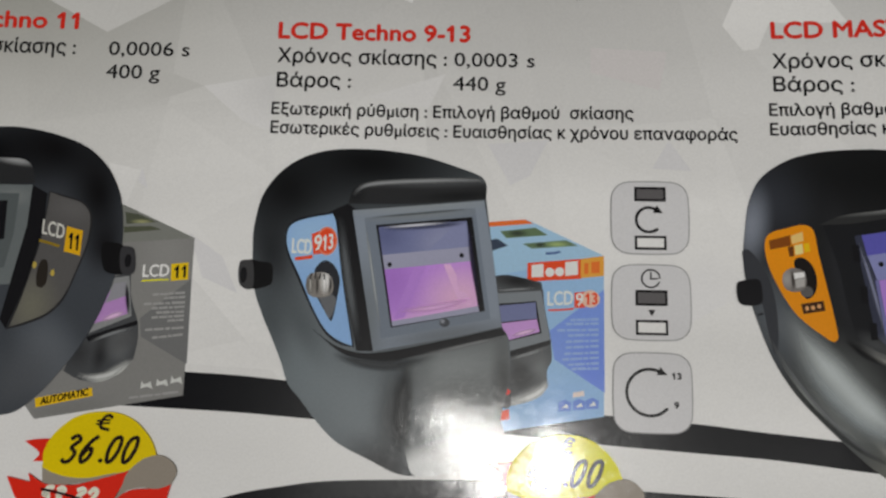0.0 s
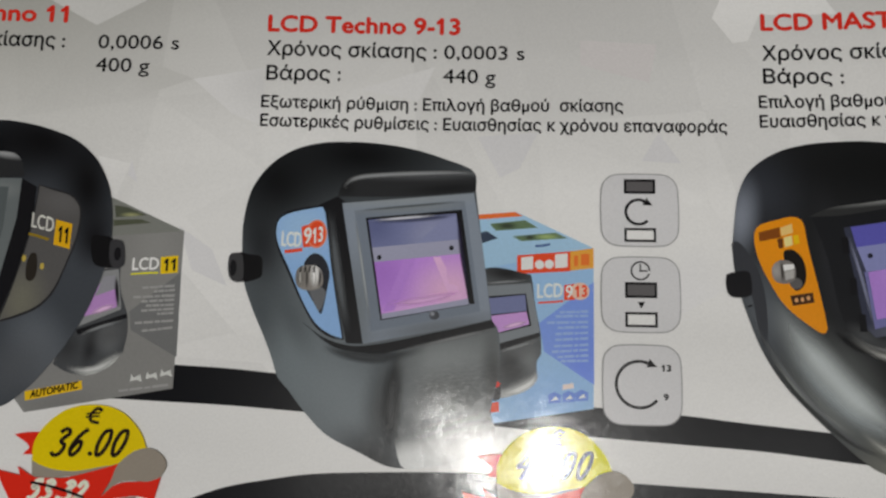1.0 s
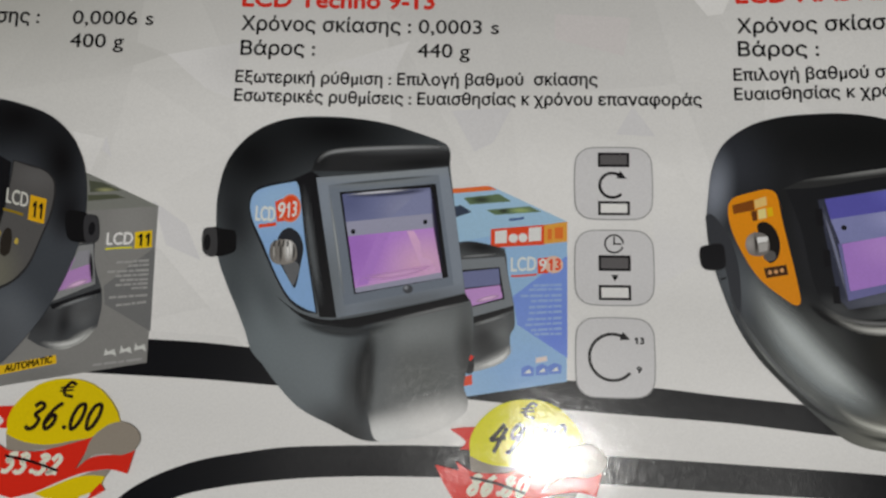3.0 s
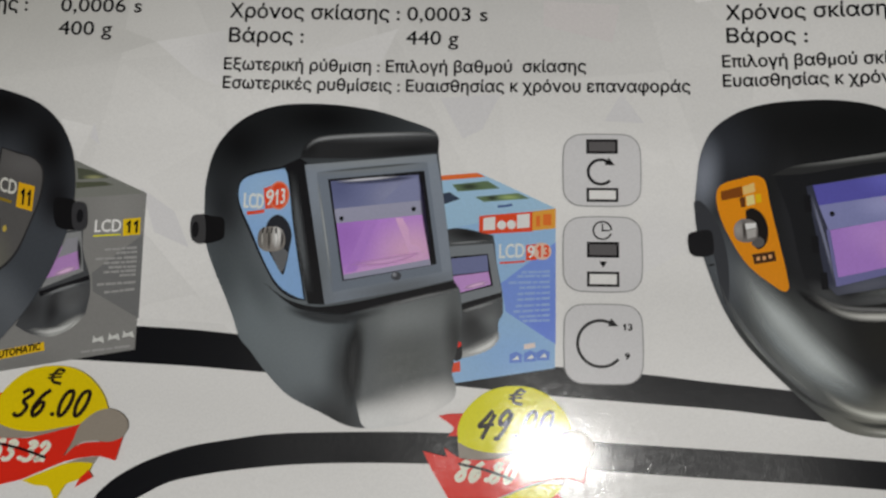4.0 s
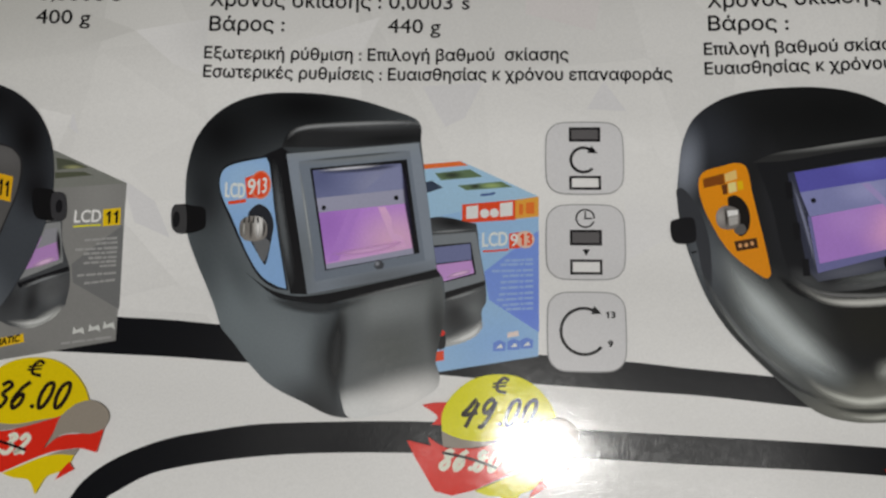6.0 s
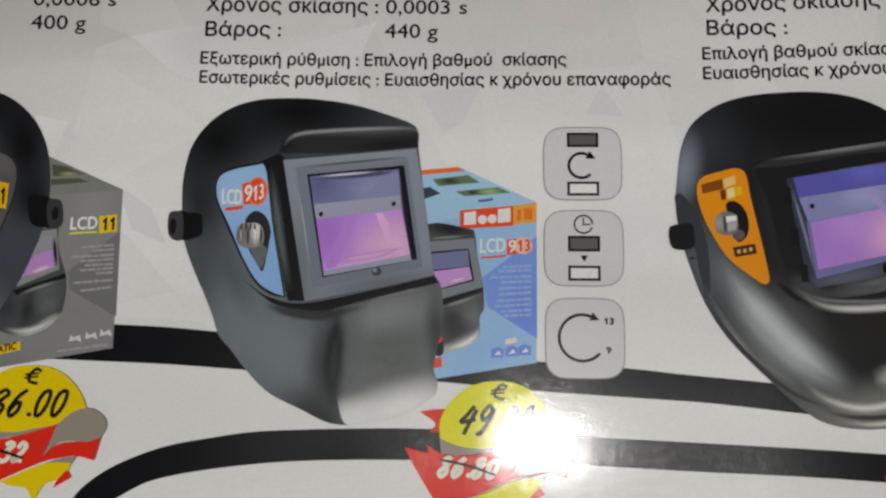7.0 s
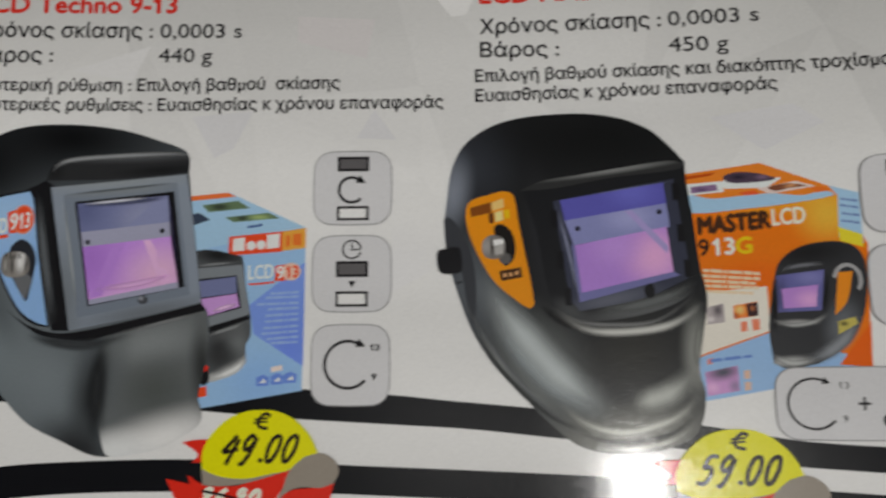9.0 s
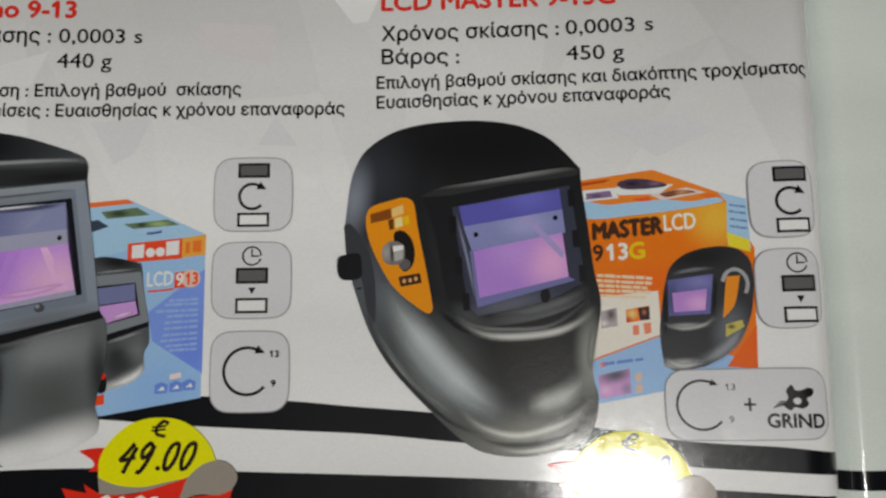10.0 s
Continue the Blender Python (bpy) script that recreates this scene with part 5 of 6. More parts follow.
shape("label_field", [(-82.0, -3.6, 1), (-79.9, -4.3), (-77.3, -5.1), (-75.9, -6.9), (-76.0, -10.8), (-77.3, -15.3), (-78.7, -18.9), (-80.7, -21.2), (-83.6, -22.6), (-85.9, -23.4, 1), (-84.5, -18.9), (-82.8, -11.4), (-82.2, -6.5)], 3.6, LABEL_A, helmet, "dark grey label field")
lettering("letters", "LCD", *(-82.58, -79.38, -9.75, -10.51), 2.1, 4.2, ink("label_white_ink", rgb(196, 196, 190)), helmet, bold=0.04)
shape("number_box", [(-79.1, -8.6, 1), (-76.7, -9.2, 1), (-76.8, -12.9, 1), (-79.2, -12.3, 1)], 4.0, ink("label_orange_ink", rgb(206, 158, 24)), helmet)
lettering("letters", "11", *(-78.58, -77.24, -11.82, -12.12), 2.3, 4.4, TEXT, helmet, bold=0.07)
stroke("underline", [(-82.9, -10.8), (-81.6, -11.1), (-79.9, -11.6)], 0.4, 4.2, ink("label_ochre_ink", rgb(130, 108, 30)), helmet)
shape("switch", [(-82.7, -14.8), (-82.2, -13.6), (-81.5, -13.7), (-81.2, -15.1), (-81.3, -17.0), (-81.9, -17.7), (-82.6, -17.4), (-82.8, -16.0)], 4.2, ink("switch_ink", rgb(40, 36, 32)), helmet, "dark selector switch")
for q in [(-83.2, -14.4), (-80.5, -15.5)]:
    shape("switch_mark", ring(*q, 0.3, 0.5, n=8), 4.3, ink("switch_mark_ink", rgb(170, 150, 70)), helmet)
shape("knob_arm", [(-73.7, -11.0), (-72.2, -10.8), (-70.6, -11.3), (-69.8, -15.1), (-71.4, -15.5), (-73.2, -14.8)], 2.8, ink("knob_arm_grey_ink", rgb(18, 18, 20)), helmet)
shape("knob", [(-70.9, -11.5), (-69.9, -11.3), (-69.1, -11.7), (-68.7, -14.6), (-69.2, -15.4), (-70.5, -15.3), (-71.0, -13.6)], 3.0, ink("knob_grey_ink", rgb(52, 52, 55)), helmet, "ribbed black side knob")
shape("knob_hub", ring(-69.82, -13.42, 0.5, 1.0, n=10), 3.3, DEEP, helmet)

# ---- orange carton ----
STACK[0] = 0
ORANGE = ink("carton_orange_ink", rgb(234, 108, 18), [(62.80, -8.97, 10, 3, 5, rgb(238, 142, 34), 0.9), (69.3, -10.6, 6, 6, 0, rgb(246, 170, 60), 0.9), (59.98, -19.12, 8, 4, 0, rgb(228, 92, 12), 0.8)])
PALE_BLUE = ink("carton_pale_blue_ink", rgb(150, 184, 226))
carton = shape("printed_carton", [(50.9, -10.1, 1), (70.8, -8.2, 1), (74.0, -14.8, 1), (73.1, -30.8, 1), (61.4, -33.6, 1), (51.7, -35.4, 1)], 1.3, ORANGE, catalogue, "printed orange carton with white and blue panels")
shape("carton_top", [(50.7, -4.6, 1), (61.2, -3.3, 1), (69.7, -6.8, 1), (70.8, -8.2, 1), (51.1, -10.1, 1)], 1.4, ink("carton_orange_top_ink", rgb(228, 120, 40)), carton, "orange carton top with small pictures")
shape("top_strip", [(51.2, -7.5), (54.6, -8.1), (57.8, -7.9), (62.3, -7.6), (66.3, -8.0), (69.4, -7.5), (70.4, -8.1), (65.3, -9.0), (59.5, -9.6), (51.2, -9.9)], 1.7, PALE_BLUE, carton, "pale blue wave along the carton top")
shape("top_picture", [(55.6, -6.0, 1), (57.5, -5.0, 1), (63.9, -5.5, 1), (61.9, -6.8, 1), (56.5, -6.8, 1)], 1.6, SOFT_WHITE, carton)
shape("top_picture", [(56.3, -5.1), (58.0, -4.5), (61.1, -4.8), (63.1, -5.6), (60.3, -6.0), (57.0, -5.9)], 1.8, ink("top_picture_ink", rgb(70, 56, 72), [(58.3, -5.2, 1.6, 0.6, 0, rgb(34, 30, 42), 0.9), (61.4, -5.3, 1.3, 0.5, 0, rgb(120, 96, 120), 0.9)]), carton)
shape("top_picture", [(51.3, -6.0, 1), (56.0, -5.7, 1), (56.4, -7.2, 1), (51.4, -7.6, 1)], 1.8, SOFT_WHITE, carton)
shape("top_picture", [(52.0, -6.4, 1), (55.3, -6.1, 1), (55.6, -7.0, 1), (52.0, -7.3, 1)], 2.0, ink("top_mauve_ink", rgb(126, 100, 134), [(53.4, -6.8, 1.4, 0.5, 0, rgb(76, 60, 92), 0.8)]), carton)
shape("top_picture", [(60.6, -6.9, 1), (65.6, -6.0, 1), (68.2, -6.8, 1), (62.3, -7.7, 1)], 1.8, ink("top_pale_ink", rgb(206, 188, 182)), carton)
shape("top_picture", [(62.0, -6.8), (64.6, -6.3), (66.9, -6.7), (64.6, -7.0), (62.9, -7.3)], 2.0, ink("top_brown_ink", rgb(116, 70, 50), [(65.0, -6.6, 1.4, 0.5, 10, rgb(196, 140, 96), 0.9)]), carton)
shape("top_mark", [(58.2, -7.4, 1), (60.4, -7.1, 1), (60.9, -7.7, 1), (59.2, -7.8, 1)], 1.9, ink("top_red_ink", rgb(214, 84, 40)), carton)
shape("top_mark", [(67.4, -7.0, 1), (69.1, -6.9, 1), (69.9, -7.5, 1), (68.1, -7.7, 1)], 2.0, ink("top_orange_ink", rgb(232, 104, 36)), carton)
shape("top_mark", [(51.0, -4.9, 1), (55.5, -4.4, 1), (54.6, -4.9, 1), (51.0, -5.4, 1)], 1.8, ink("top_brick_ink", rgb(176, 70, 20)), carton)
shape("carton_side", [(69.7, -6.8, 1), (73.4, -7.9, 1), (73.5, -14.8, 1), (70.5, -13.9, 1), (70.8, -8.2, 1)], 1.5, PALE_BLUE, carton, "pale blue carton side")
for k in range(len(SIDE_LINES)):
    (ax, ay), (bx2, by2) = SIDE_LINES[k]
    bars("small_print", ax, bx2, ay, 0.3, (3, 2, 4), 1.9, ink("side_print_ink", rgb(104, 124, 170)), carton, (by2 - ay) / (bx2 - ax))
shape("side_flash", [(70.5, -12.5, 1), (73.4, -13.6, 1), (73.4, -15.3, 1), (70.6, -14.4, 1)], 1.8, ink("flash_yellow_ink", rgb(222, 196, 50)), carton)
lettering("letters", "MASTER", *(52.75, 62.03, -12.98, -12.3), 2.25, 1.8, ink("carton_text_ink", rgb(62, 38, 24)), carton, bold=0.19)
lettering("letters", "LCD", *(62.32, 66.49, -12.05, -11.78), 2.2, 1.8, ink("carton_white_ink", rgb(232, 214, 196)), carton, bold=0.07)
lettering("letters", "9", *(52.62, 53.92, -15.98, -15.93), 2.2, 1.8, ink("carton_text_dark_ink", rgb(56, 34, 24)), carton, bold=0.08)
lettering("letters", "13", *(54.53, 57.20, -15.94, -15.77), 2.2, 1.8, ink("carton_white_bold_ink", rgb(236, 218, 204)), carton, bold=0.1)
lettering("letters", "G", *(57.50, 59.48, -15.86, -15.68), 2.2, 1.8, ink("carton_yellow_ink", rgb(232, 180, 20)), carton, bold=0.1)
shape("white_panel", [(51.6, -21.1, 1), (61.0, -20.3, 1), (61.1, -26.2, 1), (52.7, -29.1, 1), (51.6, -29.7, 1)], 1.6, ink("carton_panel_ink", rgb(220, 206, 196)), carton, "white panel")
shape("blue_panel", [(51.8, -29.7, 1), (61.1, -26.4, 1), (72.6, -30.1, 1), (73.1, -31.0, 1), (62.2, -33.6, 1), (52.1, -35.4, 1)], 1.7, ink("carton_blue_panel_ink", rgb(138, 172, 222)), carton, "light blue panel")
shape("orange_corner", [(73.5, -25.2, 1), (73.2, -31.0, 1), (69.3, -30.7, 1)], 1.9, ink("orange_corner_ink", rgb(222, 90, 14)), carton)
for k in range(len(ORANGE_LINES)):
    (ax, ay), (bx2, by2) = ORANGE_LINES[k]
    bars("small_print", ax, bx2, ay, 0.42, (3, 5, 2, 6, 4, 3), 1.9, ink("carton_pink_print_ink", rgb(240, 190, 160)), carton, (by2 - ay) / (bx2 - ax))
shape("thumbnail", [(53.2, -23.0, 1), (55.4, -22.5, 1), (55.4, -25.0, 1), (53.2, -25.3, 1)], 1.9, ink("thumb_grey_ink", rgb(160, 152, 154), [(54.6, -23.4, 1.0, 1.4, 0, rgb(70, 64, 70), 0.9), (53.6, -24.6, 0.8, 0.6, 0, rgb(206, 200, 200), 0.9)]), carton)
shape("thumbnail", [(56.6, -22.8, 1), (59.7, -22.3, 1), (59.7, -24.2, 1), (56.6, -24.6, 1)], 1.9, ink("thumb_orange_ink", rgb(226, 112, 40), [(57.4, -23.4, 1.0, 1.0, 0, rgb(246, 190, 120), 0.9), (56.8, -24.2, 0.8, 0.7, 0, rgb(150, 60, 30), 0.8)]), carton)
shape("thumbnail", [(58.2, -22.6, 1), (59.7, -22.4, 1), (59.7, -24.2, 1), (58.4, -24.3, 1)], 2.1, ink("thumb_dark_ink", rgb(52, 32, 36), [(59.0, -23.2, 0.5, 0.6, 0, rgb(170, 100, 60), 0.9)]), carton)
shape("thumbnail_mark", [(57.4, -25.0, 1), (58.2, -24.9, 1), (58.2, -26.2, 1), (57.4, -26.3, 1)], 1.9, PALE_RED, carton)
shape("thumbnail_mark", [(58.8, -24.7, 1), (59.8, -24.6, 1), (59.8, -26.0, 1), (58.9, -26.2, 1)], 1.9, PALE_RED, carton)
shape("thumbnail", [(52.5, -31.6, 1), (56.7, -30.7, 1), (56.8, -34.0, 1), (52.7, -34.7, 1)], 1.9, ink("thumb_violet_ink", rgb(186, 138, 190), [(54.8, -31.6, 3.2, 1.5, 10, rgb(70, 72, 86), 1.0), (56.2, -33.4, 1.2, 1.4, 0, rgb(120, 108, 140), 0.8), (53.4, -33.6, 1.2, 1.0, 0, rgb(216, 166, 206), 0.8)]), carton)
for k in range(2):
    shape("thumbnail_mark", [(57.4, -31.4 - 1.5 * k, 1), (58.2, -31.3 - 1.5 * k, 1), (58.2, -32.4 - 1.5 * k, 1), (57.4, -32.5 - 1.5 * k, 1)], 1.9, ink("thumb_mark_ink", rgb(200, 168, 150)), carton)
shape("thumbnail_mark", [(52.9, -29.9, 1), (53.6, -29.7, 1), (53.6, -30.4, 1), (52.9, -30.6, 1)], 1.9, PALE_RED, carton)
bars("small_print", *(CARTON_BLUE_LINE[0]), 0.4, (3, 4, 2), 1.9, ink("carton_blue_print_ink", rgb(92, 122, 186)), carton, 0.12)
MINI_C = ink("small_shell_dark_ink", rgb(46, 47, 50), [(66.54, -15.79, 8, 3, 5, rgb(26, 26, 28), 0.9), (69.99, -25.49, 3, 5, -20, rgb(96, 100, 106), 0.9), (63.10, -30.27, 4, 1.0, 5, rgb(168, 170, 170), 0.9), (64.50, -25.15, 3.4, 0.6, 0, rgb(150, 150, 150), 0.9)])
shape("small_helmet", [(62.0, -19.2), (62.9, -16.9), (65.4, -15.1), (69.5, -14.4), (72.2, -15.1), (73.4, -17.1), (73.1, -22.9), (71.4, -27.0), (69.3, -29.1), (66.6, -30.6, 1), (62.9, -31.2), (61.2, -30.5, 1), (60.9, -26.1), (61.4, -22.3)], 2.1, MINI_C, carton, "small dark helmet picture with orange label")
shape("small_window", [(62.3, -18.9, 1), (68.3, -18.2, 1), (67.6, -23.6, 1), (62.2, -23.8, 1)], 2.4, ink("small_window_ink", rgb(92, 92, 146), [(66.5, -19.2, 3, 1.6, 0, rgb(116, 116, 168), 0.9), (62.8, -21.5, 1.2, 4, 0, rgb(58, 60, 92), 0.8)]), carton)
shape("small_window", [(62.8, -20.7, 1), (67.4, -20.2, 1), (67.0, -23.1, 1), (62.9, -23.3, 1)], 2.7, ink("small_window_violet_ink", rgb(166, 122, 190), [(66.4, -22.2, 3, 2, 0, rgb(202, 152, 200), 0.9)]), carton)
shape("small_label", [(70.0, -18.6, 1), (71.8, -18.5, 1), (70.8, -22.5), (69.2, -24.3, 1)], 2.4, ink("small_label_ink", rgb(216, 128, 30)), carton)
stroke("small_ring", ring(71.1, -19.64, 1.6, 2.0, -40, 170, 12), 0.5, 2.7, ink("small_ring_ink", rgb(150, 150, 152)), carton)
soft_stroke("small_brow", [(62.6, -18.2), (65.4, -17.6), (68.8, -17.4)], 0.9, 2.5, ink("small_brow_dark_ink", rgb(104, 106, 112), soft=True), carton)
soft_stroke("small_side", [(62.0, -19.4), (61.8, -23.0), (61.6, -26.8)], 0.9, 2.4, ink("small_side_ink", rgb(20, 20, 22), soft=True), carton)
soft_stroke("small_edge", [(68.7, -18.4), (68.3, -21.4), (67.9, -24.2)], 0.8, 2.9, ink("small_window_edge_ink", rgb(26, 26, 30), soft=True), carton)
soft_stroke("small_sheen", [(72.2, -24.0), (70.5, -27.0), (67.8, -29.2), (64.8, -30.3)], 2.6, 2.5, ink("small_sheen_ink", rgb(128, 132, 138), soft=True), carton)
soft_stroke("small_rim", [(61.2, -24.6), (63.6, -25.5), (66.6, -25.1), (68.5, -23.9)], 0.9, 2.6, ink("small_rim_ink", rgb(150, 152, 152), soft=True), carton)
soft_stroke("small_rim", [(61.0, -29.3), (63.4, -30.5), (66.7, -30.0)], 1.2, 2.6, ink("small_chin_ink", rgb(168, 170, 170), soft=True), carton)
shape("small_tag", [(69.5, -25.1, 1), (71.6, -24.5, 1), (71.9, -25.4, 1), (69.4, -26.8, 1)], 2.6, ink("small_tag_ink", rgb(176, 164, 84), [(70.2, -25.4, 0.8, 0.5, 0, rgb(50, 48, 40), 0.9)]), carton)

# ---- helmet with the orange side label ----
STACK[0] = 5
SHELL_C = ink("printed_shell_dark_ink", rgb(30, 31, 33), [
    (22.28, -2.02, 9, 9, 30, rgb(50, 53, 60), 0.9), (19.6, -6.4, 3.4, 8, -8, rgb(118, 124, 136), 0.95), (39.87, 0.69, 24, 9, -3, rgb(18, 19, 20), 0.9),
    (22.26, -19.84, 7, 12, 15, rgb(84, 89, 95), 0.9), (31.0, -31.5, 9, 13, 28, rgb(104, 108, 108), 0.85), (43.0, -40.0, 16, 6, 8, rgb(120, 121, 115), 0.9),
    (43.5, -29.0, 9, 7, 6, rgb(36, 36, 33), 0.95), (31.73, -12.90, 3, 14, 5, rgb(40, 41, 45), 0.8), (51.6, -29.0, 2.6, 8, 0, rgb(140, 142, 138), 0.9)])
helmet = shape("printed_helmet", [(18.3, -11.7), (18.7, -6.9), (19.4, -2.9), (21.1, 0.5), (24.7, 3.1), (28.8, 4.3), (33.6, 4.7), (38.4, 4.6), (43.1, 3.7), (46.9, 1.9), (49.3, -0.4), (51.3, -2.8, 1), (51.4, -5.4), (52.0, -11.0), (52.6, -17.4), (53.3, -21.7), (52.5, -26.7), (51.8, -30.1), (51.9, -32.1), (52.4, -34.2), (52.0, -37.4), (50.8, -39.8), (47.8, -41.3), (43.3, -42.1), (39.2, -42.0), (35.7, -41.0), (32.1, -38.1), (28.4, -34.3), (24.7, -30.2), (21.9, -25.5), (19.9, -20.0), (18.8, -15.9)], 2, SHELL_C, catalogue, "printed black welding helmet with orange side label and violet window")
shape("visor_recess", [(29.3, -6.4, 1), (33.4, -5.5), (41.3, -4.5), (50.9, -3.2, 1), (51.6, -9.4), (52.3, -17.4), (52.5, -20.1, 1), (49.2, -22.4), (43.8, -24.1), (37.7, -24.7), (34.3, -24.2), (32.4, -20.1), (31.0, -12.1)], 2.5, ink("visor_recess_ink", rgb(27, 28, 31), [(45.40, -23.08, 12, 2, 10, rgb(92, 94, 96), 0.9), (35.44, -23.27, 4, 2, -30, rgb(70, 72, 74), 0.8)]), helmet, "dark recess round the window")
shape("brow", [(28.8, -6.3, 1), (31.8, -5.0), (36.6, -4.3), (41.3, -3.6), (49.2, -2.6), (51.4, -3.0, 1), (50.6, -3.8), (41.3, -4.8), (33.4, -6.1)], 3, ink("brow_dark_ink", rgb(44, 45, 46), [(41.33, -3.72, 13, 0.8, 7, rgb(118, 120, 120), 1.0)]), helmet, "dark brow with a pale rim")
shape("window_rim", [(33.4, -7.9, 1), (49.7, -5.2, 1), (51.4, -18.8, 1), (45.5, -21.5), (36.6, -23.3, 1), (35.3, -21.7, 1)], 3.2, ink("window_rim_ink", rgb(50, 53, 68), [(40.85, -21.82, 9, 2, 12, rgb(92, 95, 108), 0.8)]), helmet, "slate blue window frame")
shape("window_upper", [(34.3, -7.8, 1), (48.3, -5.7, 1), (48.6, -8.6, 1), (34.9, -10.7, 1)], 3.6, ink("window_upper_ink", rgb(84, 82, 162), [(44.0, -7.0, 5, 3, 0, rgb(98, 98, 182), 0.9)]), helmet, "deep blue upper strip of the window")
shape("window_strip", [(34.9, -10.7, 1), (48.6, -8.6, 1), (48.9, -11.9, 1), (36.0, -14.2, 1)], 3.6, ink("window_strip_ink", rgb(122, 126, 172), [(43.5, -10.5, 5, 3, 0, rgb(146, 148, 192), 0.9)]), helmet)
shape("window_lens", [(36.2, -14.2, 1), (48.5, -11.9, 1), (49.1, -18.1, 1), (36.9, -20.8, 1)], 3.8, ink("window_lens_ink", rgb(160, 120, 196), [(46.8, -16.0, 6, 6, 20, rgb(212, 158, 202), 0.95), (41.5, -14.6, 5, 4, 0, rgb(176, 136, 206), 0.8)]), helmet, "violet lens")
shape("window_strip", [(35.7, -14.1, 1), (36.2, -14.2, 1), (36.9, -20.8, 1), (49.1, -18.1, 1), (50.0, -18.6, 1), (36.6, -22.1, 1)], 3.6, ink("window_lower_ink", rgb(104, 104, 152)), helmet)
shape("gleam", [(43.0, -9.6, 1), (44.0, -9.5, 1), (48.6, -14.6, 1), (48.4, -15.6, 1)], 4.1, ink("gleam_pale_ink", rgb(152, 140, 190)), helmet)
for q in [(36.6, -11.9), (47.6, -9.8)]:
    shape("rivet", ring(*q, 0.35, 0.36, n=8), 4, DEEP, helmet)
shape("latch", ring(45.87, -20.68, 0.7, 1.0, n=10), 4.2, DEEP, helmet)
for a in [(50.0, -7.0), (50.4, -12.8), (51.1, -17.7), (33.6, -10.4), (34.3, -16.2), (35.2, -21.3)]:
    shape("clip", [(a[0] - 0.5, a[1] - 1.2, 1), (a[0] + 0.4, a[1] - 1.2, 1), (a[0] + 0.3, a[1] + 1.2, 1), (a[0] - 0.6, a[1] + 1.2, 1)], 4, DEEP, helmet)
RIM_LIGHT = ink("pale_rim_ink", rgb(186, 187, 184), soft=True)
soft_stroke("jaw_rim", [(33.1, -23.2), (36.9, -25.6), (41.1, -26.2), (46.8, -25.7), (50.3, -24.3), (52.9, -22.1)], 1.6, 3.3, RIM_LIGHT, helmet, "pale rim over the jaw")
soft_stroke("jaw_groove", [(32.4, -22.3), (36.2, -24.6), (40.8, -25.2), (46.9, -24.6), (52.7, -20.5)], 1.0, 3.0, ink("groove_ink", rgb(108, 109, 110), soft=True), helmet)
soft_stroke("chin_rim", [(33.6, -35.4), (36.6, -38.1), (41.1, -39.4), (45.8, -38.6), (49.4, -36.9), (51.6, -34.2)], 1.7, 2.8, ink("chin_rim_ink", rgb(190, 192, 186), soft=True), helmet, "bright chin rim")
soft_stroke("chin_groove", [(35.4, -39.2), (39.3, -40.5), (44.0, -40.5), (48.5, -39.2), (51.4, -36.6)], 1.0, 2.9, ink("chin_groove_ink", rgb(58, 60, 58), soft=True), helmet)
soft_stroke("chin_rim", [(37.6, -41.0), (42.4, -41.5), (47.6, -40.5), (51.0, -38.3)], 1.2, 3.0, ink("chin_lower_ink", rgb(178, 180, 174), soft=True), helmet, "bright chin rim")
shape("side_label", [(21.3, -9.0), (22.0, -7.6), (24.7, -6.7), (26.7, -6.3), (27.9, -6.9), (28.5, -10.4), (30.5, -22.0), (30.0, -22.8), (28.9, -22.3), (25.2, -19.1), (22.9, -15.2), (21.6, -11.8)], 3.0, ink("label_orange_field_ink", rgb(226, 132, 20)), helmet, "orange side label")
shape("label_print", [(21.9, -8.6, 1), (24.8, -7.8, 1), (24.9, -9.3, 1), (22.0, -9.9, 1)], 3.4, ink("label_print_ink", rgb(120, 66, 22)), helmet)
shape("label_print", [(24.4, -9.5, 1), (25.2, -9.3, 1), (25.2, -10.8, 1), (24.6, -10.9, 1)], 3.4, ink("label_print_dark_ink", rgb(92, 52, 24)), helmet)
shape("label_mark", [(24.9, -7.9, 1), (26.5, -7.3, 1), (26.6, -8.6, 1), (25.0, -9.1, 1)], 3.4, ink("label_mark_ink", rgb(240, 178, 110)), helmet)
shape("label_mark", [(25.3, -9.3, 1), (26.4, -9.0, 1), (26.5, -10.4, 1), (25.4, -10.7, 1)], 3.4, ink("label_mark_pale_ink", rgb(238, 196, 130)), helmet)
shape("label_mark", [(26.6, -9.0, 1), (27.3, -8.9, 1), (27.4, -10.1, 1), (26.7, -10.3, 1)], 3.4, ink("label_mark_yellow_ink", rgb(232, 170, 20)), helmet)
shape("label_bar", [(25.8, -17.6, 1), (28.8, -17.1, 1), (29.0, -18.5, 1), (26.1, -19.0, 1)], 3.4, ink("label_bar_ink", rgb(64, 40, 24)), helmet)
for q in [(26.6, -18.2), (27.4, -18.1), (28.2, -17.9)]:
    shape("label_mark", ring(*q, 0.26, 0.32, n=6), 3.7, ink("bar_mark_ink", rgb(200, 150, 100)), helmet)
shape("dial_ring", [(25.2, -11.4), (26.3, -11.0), (27.5, -12.0), (28.1, -13.9), (27.8, -16.0), (26.7, -16.9), (25.9, -15.9), (25.5, -13.7)], 3.4, ink("dial_ring_dark_ink", rgb(26, 23, 22)), helmet)
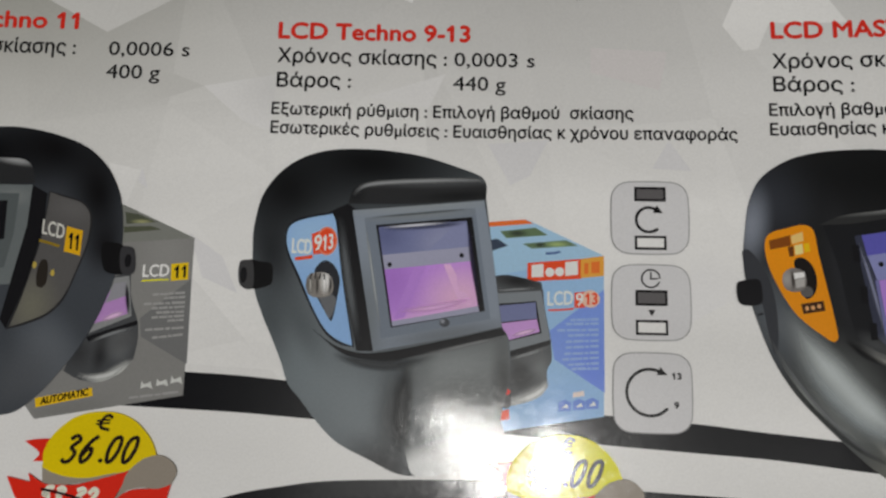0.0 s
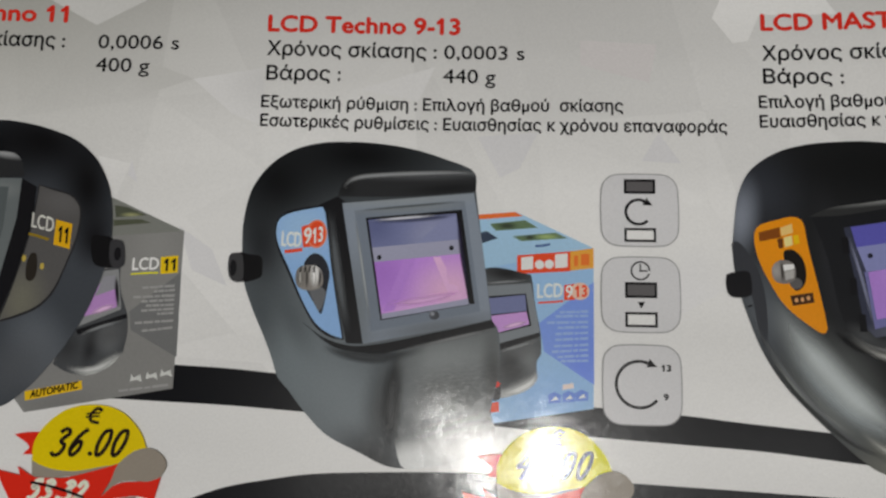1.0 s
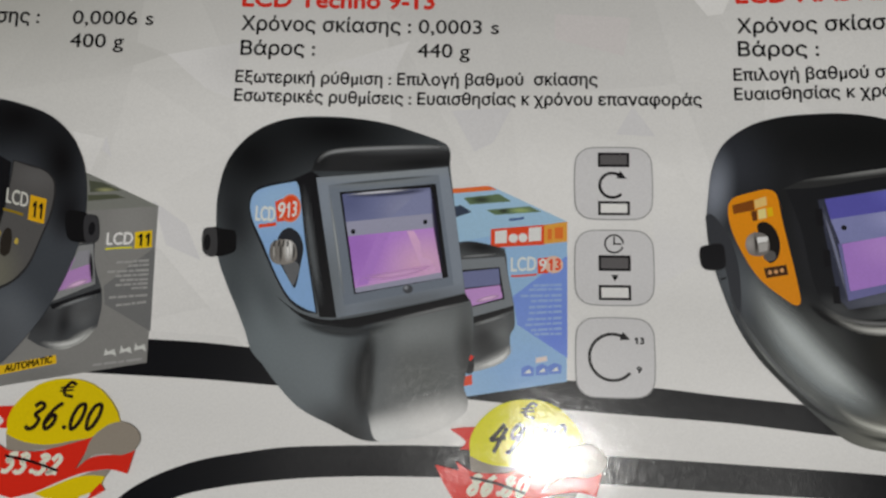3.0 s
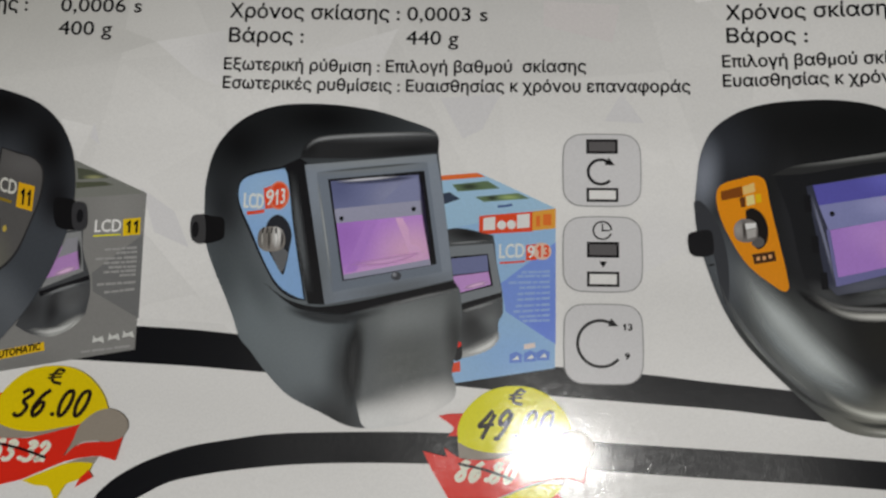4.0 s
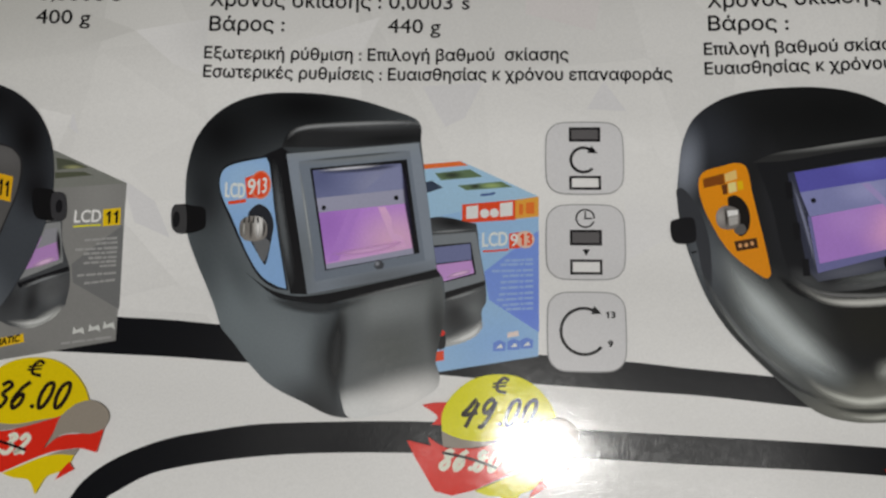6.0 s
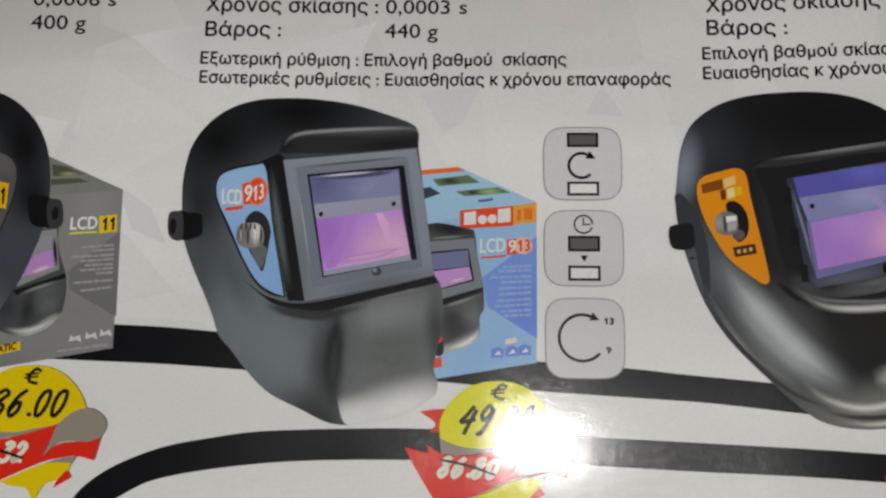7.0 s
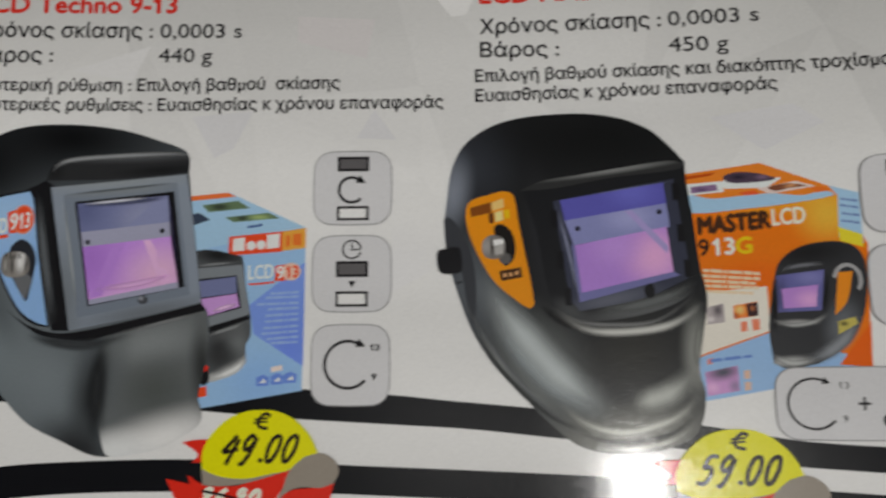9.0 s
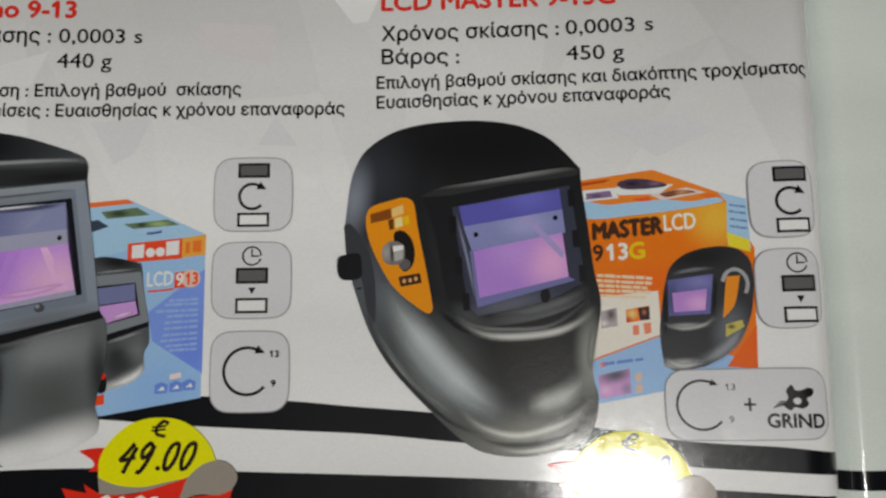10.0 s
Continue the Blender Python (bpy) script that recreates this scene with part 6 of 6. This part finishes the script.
shape("dial_foot", ring(26.67, -15.86, 0.85, 0.8, n=10), 3.7, ink("dial_foot_ink", rgb(86, 84, 84)), helmet)
shape("dial", [(23.7, -13.3), (24.8, -12.5), (26.3, -12.9), (26.7, -13.9), (26.5, -15.3), (25.4, -15.9), (24.0, -15.6), (23.5, -14.5)], 3.9, ink("dial_metal_ink", rgb(112, 108, 106), [(24.10, -14.08, 1.4, 2.0, 0, rgb(150, 146, 144), 0.9)]), helmet, "grey metal dial")
shape("dial_gloss", [(25.0, -13.2, 1), (26.5, -13.1, 1), (26.5, -13.8, 1), (25.1, -14.1, 1)], 4.2, ink("dial_gloss_bright_ink", rgb(226, 224, 222)), helmet)
shape("dial_gloss", [(25.2, -14.2, 1), (26.5, -13.9, 1), (26.4, -15.1, 1), (25.3, -15.4, 1)], 4.2, ink("dial_gloss_grey_ink", rgb(160, 158, 156)), helmet)
soft_stroke("dial_ridge", [(24.8, -12.7), (24.9, -14.1), (24.9, -15.7)], 0.6, 4.4, ink("dial_ridge_brown_ink", rgb(60, 55, 52), soft=True), helmet)
soft_stroke("side_sheen", [(24.7, -24.0), (27.5, -27.5), (31.4, -31.7), (35.4, -35.0), (40.6, -38.4)], 4.6, 2.25, ink("side_sheen_ink", rgb(138, 146, 150), soft=True), helmet)
soft_stroke("side_sheen", [(23.5, -17.5), (26.0, -22.4), (29.4, -27.0), (33.4, -31.6), (37.2, -34.8), (41.0, -37.0)], 6.4, 2.5, ink("side_sheen_pale_ink", rgb(170, 177, 179), soft=True), helmet)
soft_stroke("side_rim", [(22.4, -25.1), (25.6, -29.8), (29.1, -33.6), (33.3, -36.7)], 0.9, 2.9, ink("side_rim_pale_ink", rgb(142, 147, 146), soft=True), helmet)
soft_stroke("outer_rim", [(20.4, -20.0), (22.2, -24.0), (25.2, -28.8), (28.7, -33.2), (32.7, -37.1), (36.5, -40.0)], 0.9, 3.1, ink("outer_rim_ink", rgb(96, 99, 102), soft=True), helmet)
soft_stroke("outer_groove", [(22.4, -25.9), (25.6, -30.6), (29.1, -34.6), (33.2, -37.8), (38.1, -39.7)], 1.0, 2.7, ink("outer_groove_ink", rgb(44, 46, 47), soft=True), helmet)
soft_stroke("chin_sheen", [(42.7, -35.8), (45.0, -35.3), (48.4, -34.0), (51.9, -30.8)], 4.6, 2.45, ink("chin_sheen_ink", rgb(166, 169, 165), soft=True), helmet)
soft_stroke("edge_sheen", [(52.5, -23.6), (51.7, -28.2), (51.5, -31.2)], 1.6, 2.4, ink("edge_sheen_ink", rgb(120, 122, 118), soft=True), helmet)
soft_stroke("lip_sheen", [(37.8, -22.7), (43.1, -22.8), (48.5, -21.4), (52.3, -19.3)], 2.4, 2.7, ink("lip_sheen_ink", rgb(90, 93, 94), soft=True), helmet)
soft_stroke("lip_sheen", [(31.2, -22.2), (33.9, -24.6), (36.9, -25.8)], 1.2, 2.7, ink("lip_dark_ink", rgb(26, 26, 28), soft=True), helmet)
soft_stroke("rim_line", [(33.8, -8.3), (41.2, -6.9), (49.4, -5.6)], 0.7, 3.5, ink("rim_line_ink", rgb(120, 124, 150), soft=True), helmet)
soft_stroke("rim_line", [(33.8, -8.5), (35.3, -15.0), (36.7, -22.7)], 0.8, 3.5, ink("rim_line_pale_ink", rgb(118, 122, 146), soft=True), helmet)
shape("strap_clip", [(18.2, -10.2), (19.0, -9.9), (20.4, -11.5), (21.7, -14.1), (22.5, -17.7), (22.6, -23.2), (22.1, -24.8), (21.3, -21.6), (20.6, -17.6), (19.0, -14.4)], 2.6, ink("strap_clip_ink", rgb(52, 54, 59)), helmet)
stroke("slot", [(20.0, -19.2), (20.7, -19.0)], 0.25, 2.9, DEEP, helmet)
shape("knob", [(17.3, -14.8), (18.0, -14.4), (20.3, -14.2), (20.7, -15.7), (20.5, -17.6), (18.2, -17.9), (17.4, -17.2)], 3.0, ink("knob_dark_ink", rgb(24, 24, 27)), helmet, "black side knob")
